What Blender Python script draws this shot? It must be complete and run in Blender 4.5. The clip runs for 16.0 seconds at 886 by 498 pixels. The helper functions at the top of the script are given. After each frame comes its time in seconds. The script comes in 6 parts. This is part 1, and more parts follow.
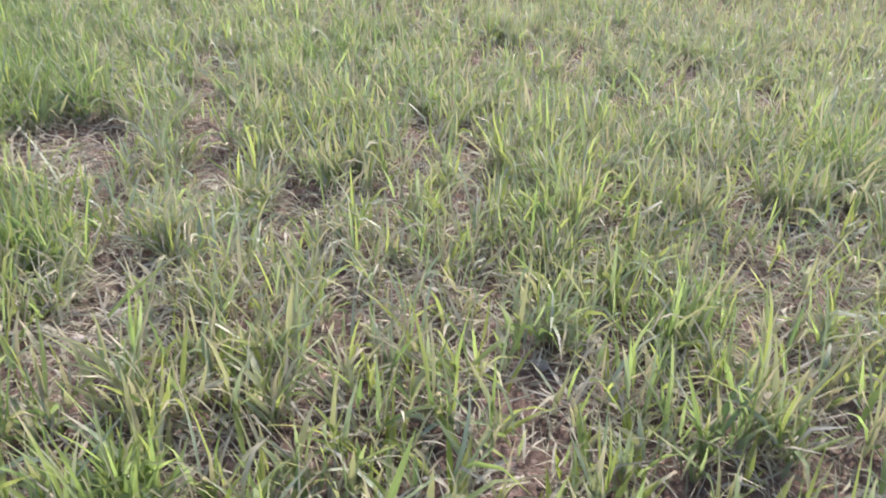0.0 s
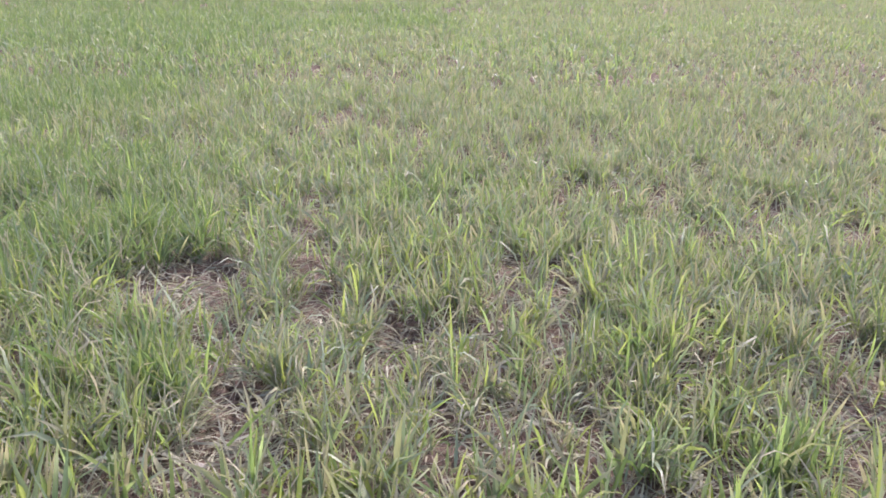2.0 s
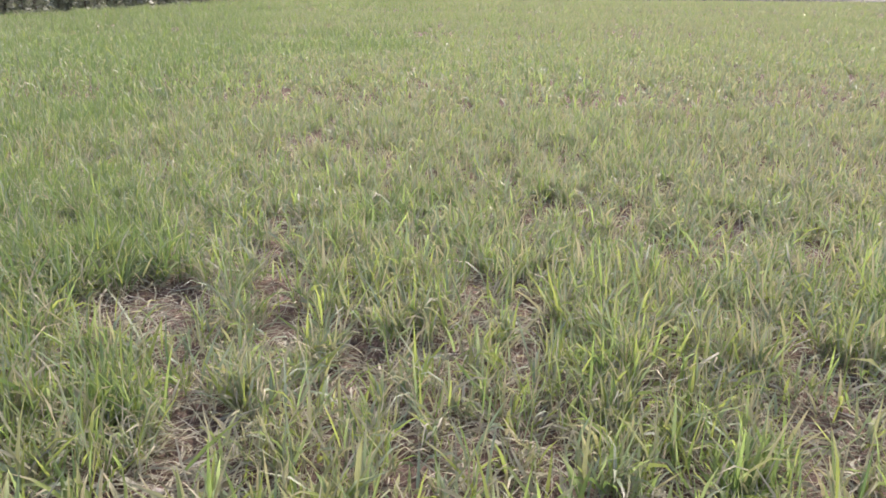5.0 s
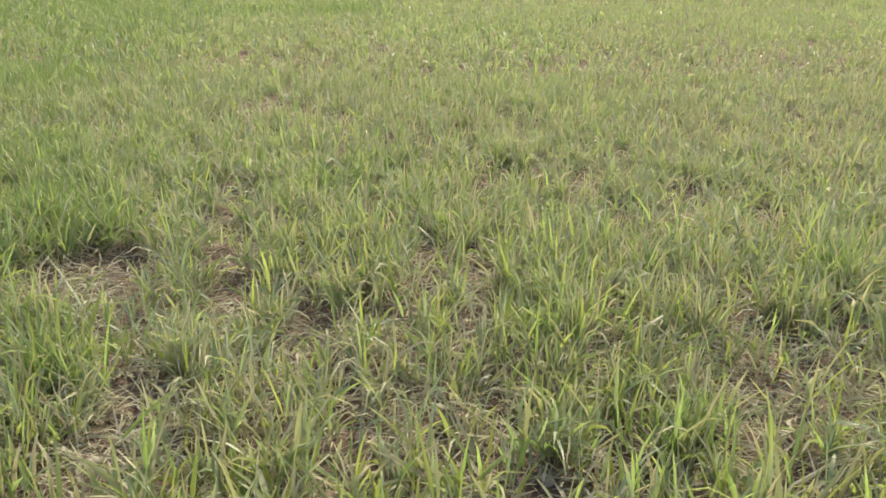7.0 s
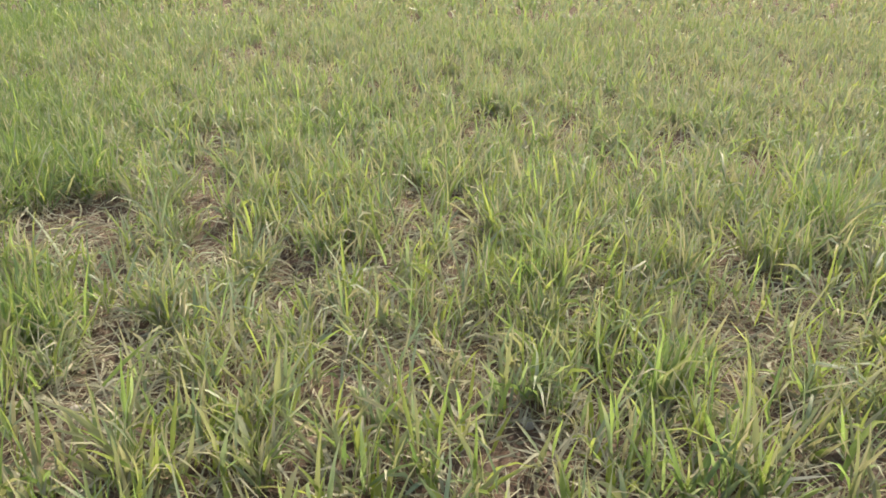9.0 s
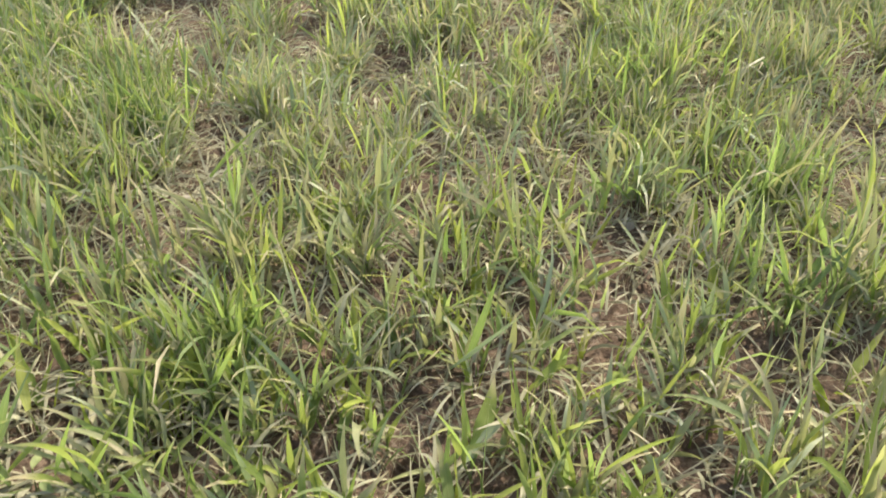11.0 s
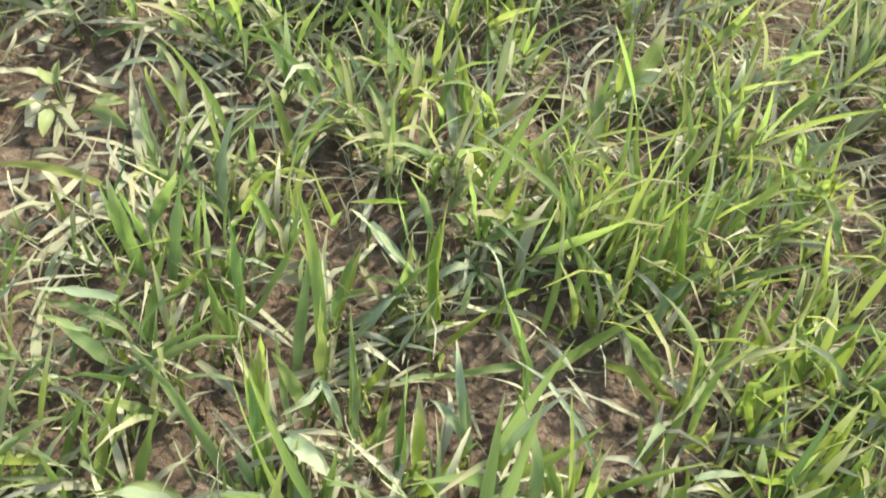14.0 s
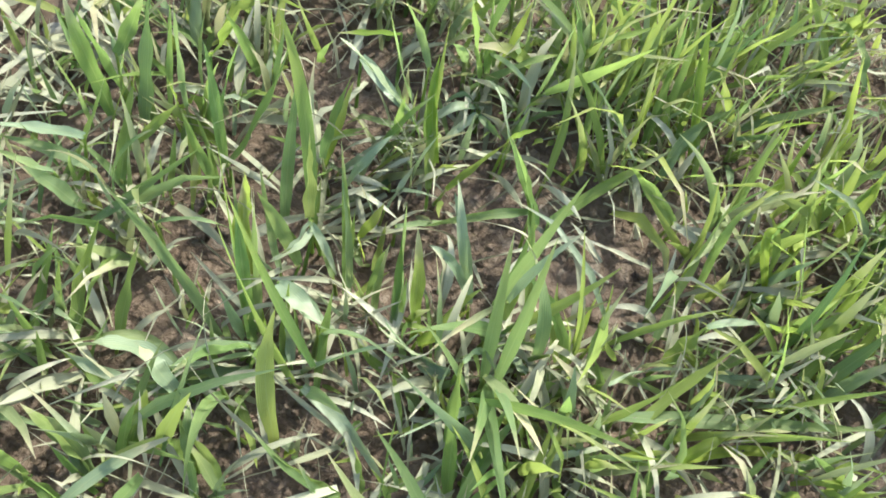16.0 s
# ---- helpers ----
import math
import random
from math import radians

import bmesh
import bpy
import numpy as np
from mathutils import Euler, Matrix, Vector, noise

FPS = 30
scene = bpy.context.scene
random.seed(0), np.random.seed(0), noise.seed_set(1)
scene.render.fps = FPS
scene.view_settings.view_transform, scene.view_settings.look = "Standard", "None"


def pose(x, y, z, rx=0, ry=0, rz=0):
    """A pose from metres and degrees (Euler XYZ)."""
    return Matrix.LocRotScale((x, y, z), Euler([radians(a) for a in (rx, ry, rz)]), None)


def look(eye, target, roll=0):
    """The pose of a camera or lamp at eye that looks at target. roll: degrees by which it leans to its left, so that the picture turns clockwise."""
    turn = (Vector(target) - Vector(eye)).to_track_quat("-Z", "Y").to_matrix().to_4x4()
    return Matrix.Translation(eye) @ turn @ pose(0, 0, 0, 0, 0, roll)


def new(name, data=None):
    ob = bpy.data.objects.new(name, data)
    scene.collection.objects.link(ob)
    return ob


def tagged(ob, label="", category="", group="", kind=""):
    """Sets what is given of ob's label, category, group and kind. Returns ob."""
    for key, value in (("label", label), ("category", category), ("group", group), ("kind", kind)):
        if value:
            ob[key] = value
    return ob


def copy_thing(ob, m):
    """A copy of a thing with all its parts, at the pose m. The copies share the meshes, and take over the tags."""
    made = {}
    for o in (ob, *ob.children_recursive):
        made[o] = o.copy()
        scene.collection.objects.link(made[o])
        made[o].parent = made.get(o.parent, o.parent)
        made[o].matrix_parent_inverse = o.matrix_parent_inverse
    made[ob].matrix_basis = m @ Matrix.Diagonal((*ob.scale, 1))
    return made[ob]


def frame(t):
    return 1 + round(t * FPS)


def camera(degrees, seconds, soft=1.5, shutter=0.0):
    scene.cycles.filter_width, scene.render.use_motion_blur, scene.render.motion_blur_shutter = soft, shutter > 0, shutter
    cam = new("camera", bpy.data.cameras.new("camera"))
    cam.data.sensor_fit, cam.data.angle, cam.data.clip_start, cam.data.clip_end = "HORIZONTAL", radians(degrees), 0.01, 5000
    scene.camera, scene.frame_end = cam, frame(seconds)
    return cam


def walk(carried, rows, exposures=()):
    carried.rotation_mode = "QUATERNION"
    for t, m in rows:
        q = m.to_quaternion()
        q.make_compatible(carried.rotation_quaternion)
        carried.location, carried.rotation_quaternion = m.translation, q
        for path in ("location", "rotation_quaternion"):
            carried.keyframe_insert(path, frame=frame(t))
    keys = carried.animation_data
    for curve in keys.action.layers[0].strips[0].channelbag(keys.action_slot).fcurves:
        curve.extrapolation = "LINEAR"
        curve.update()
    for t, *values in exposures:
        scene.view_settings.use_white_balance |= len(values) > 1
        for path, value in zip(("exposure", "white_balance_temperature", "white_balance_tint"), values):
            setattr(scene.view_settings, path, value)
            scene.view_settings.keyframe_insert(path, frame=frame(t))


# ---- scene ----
# ------------------------------------------------------------------ camera
cam = camera(57.88, 16.0, soft=1.6, shutter=0.3)
# seconds, eye x y z (metres), yaw, pitch, lean (degrees)
ROWS = [
    (0.0, 0.0000, -0.0000, 0.9623, 0.00, -29.09, -2.56),
    (0.5, -0.0280, -0.0342, 0.9817, 1.97, -25.24, -2.04),
    (1.0, -0.0277, -0.0503, 0.9933, 3.05, -23.23, -0.84),
    (1.5, -0.0335, -0.0649, 1.0027, 3.72, -21.30, -0.34),
    (2.0, -0.0490, -0.0776, 1.0075, 4.92, -19.86, -0.24),
    (2.5, -0.0569, -0.0794, 1.0077, 5.66, -19.55, -0.02),
    (3.0, -0.0643, -0.0861, 1.0091, 6.42, -18.50, 0.15),
    (3.5, -0.0637, -0.0863, 1.0081, 6.34, -18.21, -0.18),
    (4.0, -0.0499, -0.0830, 1.0087, 5.18, -17.84, -0.59),
    (4.2, -0.0443, -0.0810, 1.0041, 4.58, -18.05, -0.63),
    (6.3, 0.0225, -0.0738, 0.9971, 1.89, -18.43, -0.49),
    (6.5, 0.0279, -0.0689, 0.9949, 1.61, -19.24, -0.70),
    (7.0, 0.0319, -0.0620, 0.9901, 0.79, -20.59, -0.98),
    (7.5, 0.0476, -0.0584, 0.9898, 0.51, -20.87, -0.71),
    (8.0, 0.0602, -0.0578, 0.9797, -0.16, -21.54, -0.78),
    (10.3, 0.0379, -0.0464, 0.9601, 3.09, -30.41, -0.09),
    (10.5, 0.0260, -0.0484, 0.9479, 4.03, -32.00, 0.33),
    (11.0, 0.0249, -0.0397, 0.9379, 5.71, -37.64, 1.45),
    (11.5, -0.0196, -0.0419, 0.9124, 6.77, -40.26, -0.56),
    (12.0, -0.0430, -0.0623, 0.8704, 9.69, -42.18, -2.43),
    (12.5, -0.1021, -0.1146, 0.8145, 14.96, -45.47, -5.83),
    (13.0, -0.1116, -0.1261, 0.7891, 15.62, -46.91, -5.47),
    (13.5, -0.1150, -0.1330, 0.7666, 16.21, -50.63, -5.45),
    (14.0, -0.1148, -0.1354, 0.7327, 16.24, -55.13, -5.72),
    (14.5, -0.1174, -0.1304, 0.7109, 16.57, -58.75, -5.57),
    (15.0, -0.1222, -0.1308, 0.6985, 16.17, -61.13, -6.15),
    (15.5, -0.1279, -0.1311, 0.6790, 15.61, -62.30, -6.67),
    (16.0, -0.1274, -0.1338, 0.6665, 15.66, -64.12, -7.10),
]
EXPOSURES = [
    (0.0, 1.52, 6150, 24), (1.0, 1.44, 6100, 25), (2.0, 1.34, 6050, 27), (2.5, 1.31, 6000, 28), (4.0, 1.28, 5950, 32), (6.5, 1.20, 7600, 7), (8.0, 1.21, 7600, 7),
    (10.5, 1.41, 7600, 6), (11.5, 1.48, 7600, 4), (13.0, 1.70, 7600, -1), (13.5, 1.72, 7500, -3), (14.3, 1.70, 6900, -4), (16.0, 1.70, 6300, -4),
]
walk(cam, [(t, pose(x, y, z, 90 + pitch, lean, yaw)) for t, x, y, z, yaw, pitch, lean in ROWS], EXPOSURES)

# ------------------------------------------------------------------ world and sun
SUN_AZ, SUN_EL = 24.0, 47.0      # degrees clockwise from +y, degrees up
world = bpy.data.worlds.new("sky")
scene.world = world
world.use_nodes = True
wn = world.node_tree.nodes
sky = wn.new("ShaderNodeTexSky")
sky.sky_type = "NISHITA"
sky.sun_disc = False
sky.sun_elevation = radians(SUN_EL)
sky.sun_rotation = radians(SUN_AZ)
sky.dust_density = 3.0
wn["Background"].inputs["Strength"].default_value = 0.15
world.node_tree.links.new(sky.outputs["Color"], wn["Background"].inputs["Color"])
sun = new("sun", bpy.data.lights.new("sun", "SUN"))
sun.data.energy = 2.5
sun.data.angle = radians(2.0)
sun.data.color = (1.0, 0.95, 0.86)
sa, se = radians(SUN_AZ), radians(SUN_EL)
toward_sun = Vector((math.sin(sa) * math.cos(se), math.cos(sa) * math.cos(se), math.sin(se)))
sun.matrix_world = look(toward_sun * 40, (0, 0, 0))

# ------------------------------------------------------------------ noise and ground height
rng = np.random.default_rng(11)
LATTICE = np.random.default_rng(5).random((256, 256))


def vnoise(x, y, size, shift=0):
    """Smooth value noise from 0 to 1, with features of about that size in metres."""
    u, v = np.asarray(x, float) / size + 17.3 * shift, np.asarray(y, float) / size + 9.7 * shift
    i, j = np.floor(u).astype(int), np.floor(v).astype(int)
    a, b = u - i, v - j
    a, b = a * a * (3 - 2 * a), b * b * (3 - 2 * b)
    g = lambda p, q: LATTICE[(p + 31 * shift) % 256, q % 256]
    return (g(i, j) * (1 - a) + g(i + 1, j) * a) * (1 - b) + (g(i, j + 1) * (1 - a) + g(i + 1, j + 1) * a) * b


# cracks and burrows in the soil: x, y, radius
HOLLOWS = [(-0.57, 2.05, 0.05), (-0.50, 1.98, 0.03), (-0.19, 2.07, 0.04), (-0.29, 1.74, 0.035), (-0.95, 3.2, 0.06), (0.03, 1.44, 0.03), (-0.13, 0.66, 0.03), (0.22, 3.40, 0.07), (0.66, 3.52, 0.06), (0.70, 2.85, 0.05)]


def ground(x, y):
    """Height of the soil: broad swells, clods and crumbs."""
    x, y = np.asarray(x, float), np.asarray(y, float)
    rough = 0.35 + 1.1 * vnoise(x, y, 0.16, 5)
    lumps = np.abs(vnoise(x, y, 0.11, 2) - 0.5) * 0.04 + (np.sqrt(np.abs(vnoise(x, y, 0.05, 3) - 0.5)) * 0.020 + np.sqrt(np.abs(vnoise(x, y, 0.024, 4) - 0.5)) * 0.013) * rough
    near = np.clip(1.2 - np.hypot(x, y) / 25, 0.0, 1.0)
    for hx, hy, r in HOLLOWS:
        lumps = lumps - 0.055 * np.exp(-(((x - hx) / r) ** 2 + ((y - hy) / r) ** 2) ** 2)
    return (vnoise(x, y, 0.6, 1) - 0.5) * 0.03 + (lumps - 0.027) * near


# bare soil: x, y, radius; where soil shows between the plants
BARE = [
    (-1.08, 2.23, 0.20), (-0.94, 2.34, 0.11), (-0.80, 2.75, 0.09), (-0.70, 2.40, 0.08), (-0.57, 2.06, 0.11), (-0.27, 2.93, 0.09), (-0.02, 2.50, 0.09),
    (0.13, 2.26, 0.08), (-0.19, 2.08, 0.07), (-0.83, 1.86, 0.10), (-0.73, 1.64, 0.08), (-0.66, 1.48, 0.10), (-0.66, 1.36, 0.10), (-0.62, 1.22, 0.08),
]
BARE_MIDDLE = [
    (-0.19, 1.24, 0.09), (0.03, 1.45, 0.07), (0.23, 1.27, 0.09), (0.21, 1.12, 0.08), (0.18, 0.99, 0.09), (0.76, 1.58, 0.045), (0.61, 1.38, 0.045),
    (1.09, 1.85, 0.08), (-0.08, 1.54, 0.06), (-0.46, 1.70, 0.06), (-0.29, 1.76, 0.05), (0.43, 1.19, 0.05), (0.71, 0.99, 0.08), (-0.39, 1.00, 0.07),
    (-0.11, 0.83, 0.09), (-0.12, 0.67, 0.09), (-0.70, 0.75, 0.10), (-0.59, 0.68, 0.06), (0.04, 0.76, 0.06), (0.41, 0.86, 0.07), (0.28, 0.66, 0.07),
]
BARE_FAR = [
    (0.21, 3.43, 0.075), (0.65, 3.55, 0.10), (1.22, 6.10, 0.12), (0.70, 2.87, 0.10), (0.88, 2.93, 0.07), (-0.56, 4.70, 0.10), (1.27, 3.00, 0.10),
    (-0.95, 3.20, 0.09), (-1.15, 5.20, 0.14), (1.08, 3.30, 0.09), (-0.13, 4.10, 0.10),
]
BARE_NEAR = [
    (-0.62, 0.34, 0.12), (-0.72, 0.46, 0.16), (-0.25, 0.25, 0.06), (-0.05, 0.02, 0.05), (-0.05, 0.60, 0.05), (-0.56, 0.50, 0.10),
    (-0.10, 0.22, 0.085), (0.00, 0.25, 0.085), (-0.27, 0.34, 0.075),
]
# strips without plants: from x, y to x, y, half their width
GAPS = [
    (-0.93, 1.95, -1.15, 2.45, 0.075), (-0.57, 1.92, -0.74, 2.62, 0.05), (-0.04, 2.00, -0.05, 2.50, 0.05), (0.11, 1.97, 0.13, 2.36, 0.05),
    (-0.72, 1.70, -0.78, 1.80, 0.035), (-0.58, 1.34, -0.67, 1.52, 0.05), (-0.23, 2.62, -0.26, 2.95, 0.05), (-0.18, 1.88, -0.21, 2.12, 0.035),
    (-0.15, 1.04, -0.17, 1.20, 0.045), (0.03, 1.24, 0.04, 1.48, 0.04), (0.17, 1.03, 0.20, 1.22, 0.05), 
    (-0.94, 1.54, -1.05, 1.72, 0.05), (-0.79, 2.80, -0.93, 3.36, 0.05), (0.14, 2.82, 0.17, 3.38, 0.055), (0.58, 3.10, 0.68, 3.62, 0.055), (0.59, 2.50, 0.66, 2.82, 0.04),
]
# thick green tufts: x, y, radius
TUFTS = [
    (-1.34, 2.55, 0.18), (-1.62, 2.73, 0.25), (-0.87, 1.57, 0.10), (0.27, 1.82, 0.10), (0.52, 1.40, 0.10), (-3.4, 5.2, 0.7), (1.16, 2.20, 0.12),
    (0.38, 0.94, 0.06), (-0.43, 0.85, 0.07), (-0.05, 1.06, 0.05), (-0.45, 3.22, 0.14), (0.27, 0.30, 0.10), (-0.52, 0.30, 0.05),
    (-0.52, 0.12, 0.06), (0.06, 0.48, 0.08), (-2.2, 3.4, 0.5), (0.54, 1.05, 0.07),
]


def density(x, y):
    """How thick the wheat stands, 0 to about 1.6."""
    d = 0.22 + 1.25 * vnoise(x, y, 0.14, 6) + 0.55 * vnoise(x, y, 0.4, 16) + 0.4 * (vnoise(x, y, 1.7, 7) - 0.5)
    for bx, by, r in TUFTS:
        d = d + (0.8 if r < 0.4 else 1.2) * np.exp(-((x - bx) ** 2 + (y - by) ** 2) / (r * r))
    for bx, by, r in BARE + BARE_MIDDLE + BARE_FAR + BARE_NEAR:
        cy, ry = by - 0.025 * by, 0.95 * r + 0.03 * by
        d = d * (1 - 0.94 * np.exp(-(((x - bx) / (0.9 * r)) ** 2 + ((y - cy) / ry) ** 2) ** 2))
    for ax, ay, bx, by, w in GAPS:
        t = np.clip(((x - ax) * (bx - ax) + (y - ay) * (by - ay)) / ((bx - ax) ** 2 + (by - ay) ** 2), 0, 1)
        off = ((x - ax - t * (bx - ax)) ** 2 + (y - ay - t * (by - ay)) ** 2) / (w * w)
        d = d * (1 - 0.93 * np.exp(-off ** 2))
    return np.maximum(d, 0.7 * np.clip((y - 5.5) / 4.0, 0, 1))


def lushness(x, y):
    """0: yellowed and thin, 1: deep green; wide patches over the field."""
    v = 0.15 + 0.55 * vnoise(x, y, 1.1, 8) + 0.36 * (vnoise(x, y, 3.5, 9) - 0.5) - 0.10 * np.clip(x / 2.0, -1.5, 1.0)
    for bx, by, r in TUFTS:
        v = v + 0.55 * np.exp(-((x - bx) ** 2 + (y - by) ** 2) / (1.5 * r * r))
    # last term: near right turned lime, standing in for light through the blades
    v = v - 0.12 * np.clip((y - 1.6) / 2.5, 0, 1) + 0.32 * np.clip((y - 7) / 5, 0, 1) + 0.30 * np.clip((-x - 0.25 * y) / 1.2, 0, 1) + 0.06 * np.clip((1.3 - y) / 1.0, 0, 1) - 0.45 * np.clip((x + 0.05) / 0.3, 0, 1) * np.clip((1.2 - y) / 0.5, 0, 1)
    return np.clip(v, 0, 1)


# weeds: x, y, leaves, size in metres, description
WEEDS = [
    (-0.630, 0.574, 5, 0.045, "pale yellow-green broad-leaved weed among the wheat"),
    (-0.674, 0.419, 6, 0.050, "pale half-dried broad-leaved weed on bare soil"),
    (0.440, 0.719, 5, 0.040, "bright green lobed weed beside wheat"),
    (0.231, 0.419, 4, 0.013, "small weed with round grey-green leaves"),
    (0.123, 0.404, 4, 0.010, "small weed with round yellow leaves"),
    (0.612, 1.866, 4, 0.035, "yellow-green broad-leaved weed among the wheat"),
    (0.454, 1.793, 4, 0.030, "grey-green round-leaved weed among the wheat"),
    (0.677, 1.762, 4, 0.030, "yellow-green broad-leaved weed among the wheat"),
    (-0.434, 0.522, 5, 0.030, "grey-green broad-leaved weed on the soil"),
    (0.421, 1.102, 4, 0.025, "small yellow weed leaf cluster on the soil"),
]
# stones: x, y, radius; straws: x, y, heading, length, radius
STONES = [(-0.680, 1.306, 0.013), (0.239, 1.290, 0.014), (-0.292, 0.421, 0.011), (-0.591, 0.327, 0.014), (-0.186, 0.108, 0.008), (-0.320, 2.774, 0.010), (0.119, 0.222, 0.012)]
STRAWS = [(-0.024, 2.450, 50, 0.140, 0.0028), (0.114, 2.219, 28, 0.106, 0.0021), (-0.740, 1.726, -45, 0.126, 0.0021), (-0.668, 0.757, -1, 0.077, 0.0028), (-0.228, 0.218, 50, 0.074, 0.0028), (-0.645, 0.289, -22, 0.056, 0.0035), (-0.558, 0.225, 82, 0.079, 0.0021), (-0.191, 0.186, 102, 0.048, 0.0014), (-0.791, 1.124, -42, 0.398, 0.0014), (-0.005, 0.238, -28, 0.065, 0.0014), (-0.552, 1.907, -38, 0.270, 0.0014), (0.050, 0.174, -13, 0.026, 0.0021)]


# ------------------------------------------------------------------ materials
def material(name):
    m = bpy.data.materials.new(name)
    m.use_nodes = True
    nt = m.node_tree
    return m, nt, nt.nodes["Principled BSDF"], nt.nodes["Material Output"]


def node(nt, kind, **values):
    n = nt.nodes.new(kind)
    for key, value in values.items():
        n.inputs[key].default_value = value
    return n


def ramp(nt, fac, stops):
    n = nt.nodes.new("ShaderNodeValToRGB")
    while len(n.color_ramp.elements) < len(stops):
        n.color_ramp.elements.new(0.5)
    for e, (p, c) in zip(n.color_ramp.elements, stops):
        e.position, e.color = p, (*c, 1)
    nt.links.new(fac, n.inputs["Fac"])
    return n.outputs["Color"]


def mixed(nt, fac, a, b, how="MIX"):
    n = nt.nodes.new("ShaderNodeMix")
    n.data_type, n.blend_type = "RGBA", how
    for value, slot in ((fac, n.inputs[0]), (a, n.inputs[6]), (b, n.inputs[7])):
        if hasattr(value, "links"):
            nt.links.new(value, slot)
        else:
            slot.default_value = value if isinstance(value, float) else (*value, 1)
    return n.outputs[2]


def maths(nt, op, a, b=0.0, c=0.0):
    n = nt.nodes.new("ShaderNodeMath")
    n.operation = op
    for value, slot in zip((a, b, c), n.inputs):
        if hasattr(value, "links"):
            nt.links.new(value, slot)
        else:
            slot.default_value = value
    return n.outputs[0]


def noise_of(nt, vector, scale, detail=3.0, rough=0.55):
    n = node(nt, "ShaderNodeTexNoise", Scale=scale, Detail=detail, Roughness=rough)
    nt.links.new(vector, n.inputs["Vector"])
    return n.outputs["Fac"]


def bump(nt, bsdf, height, strength, distance):
    n = node(nt, "ShaderNodeBump", Strength=strength, Distance=distance)
    nt.links.new(height, n.inputs["Height"])
    nt.links.new(n.outputs["Normal"], bsdf.inputs["Normal"])
    return n.outputs["Normal"]


def chance(nt):
    """A number from 0 to 1 for each leaf, whether it is an object or an island of a joined mesh."""
    info, geo = nt.nodes.new("ShaderNodeObjectInfo"), nt.nodes.new("ShaderNodeNewGeometry")
    return maths(nt, "FRACT", maths(nt, "ADD", info.outputs["Random"], geo.outputs["Random Per Island"])), geo


def stretched(nt, u, v, r):
    """A leaf's own coordinates, long streaks along it, shifted from leaf to leaf."""
    n = nt.nodes.new("ShaderNodeCombineXYZ")
    for value, slot in ((maths(nt, "MULTIPLY", u, 7.0), n.inputs[0]), (maths(nt, "MULTIPLY", v, 3.0), n.inputs[1]), (maths(nt, "MULTIPLY", r, 91.0), n.inputs[2])):
        nt.links.new(value, slot)
    return n.outputs[0]


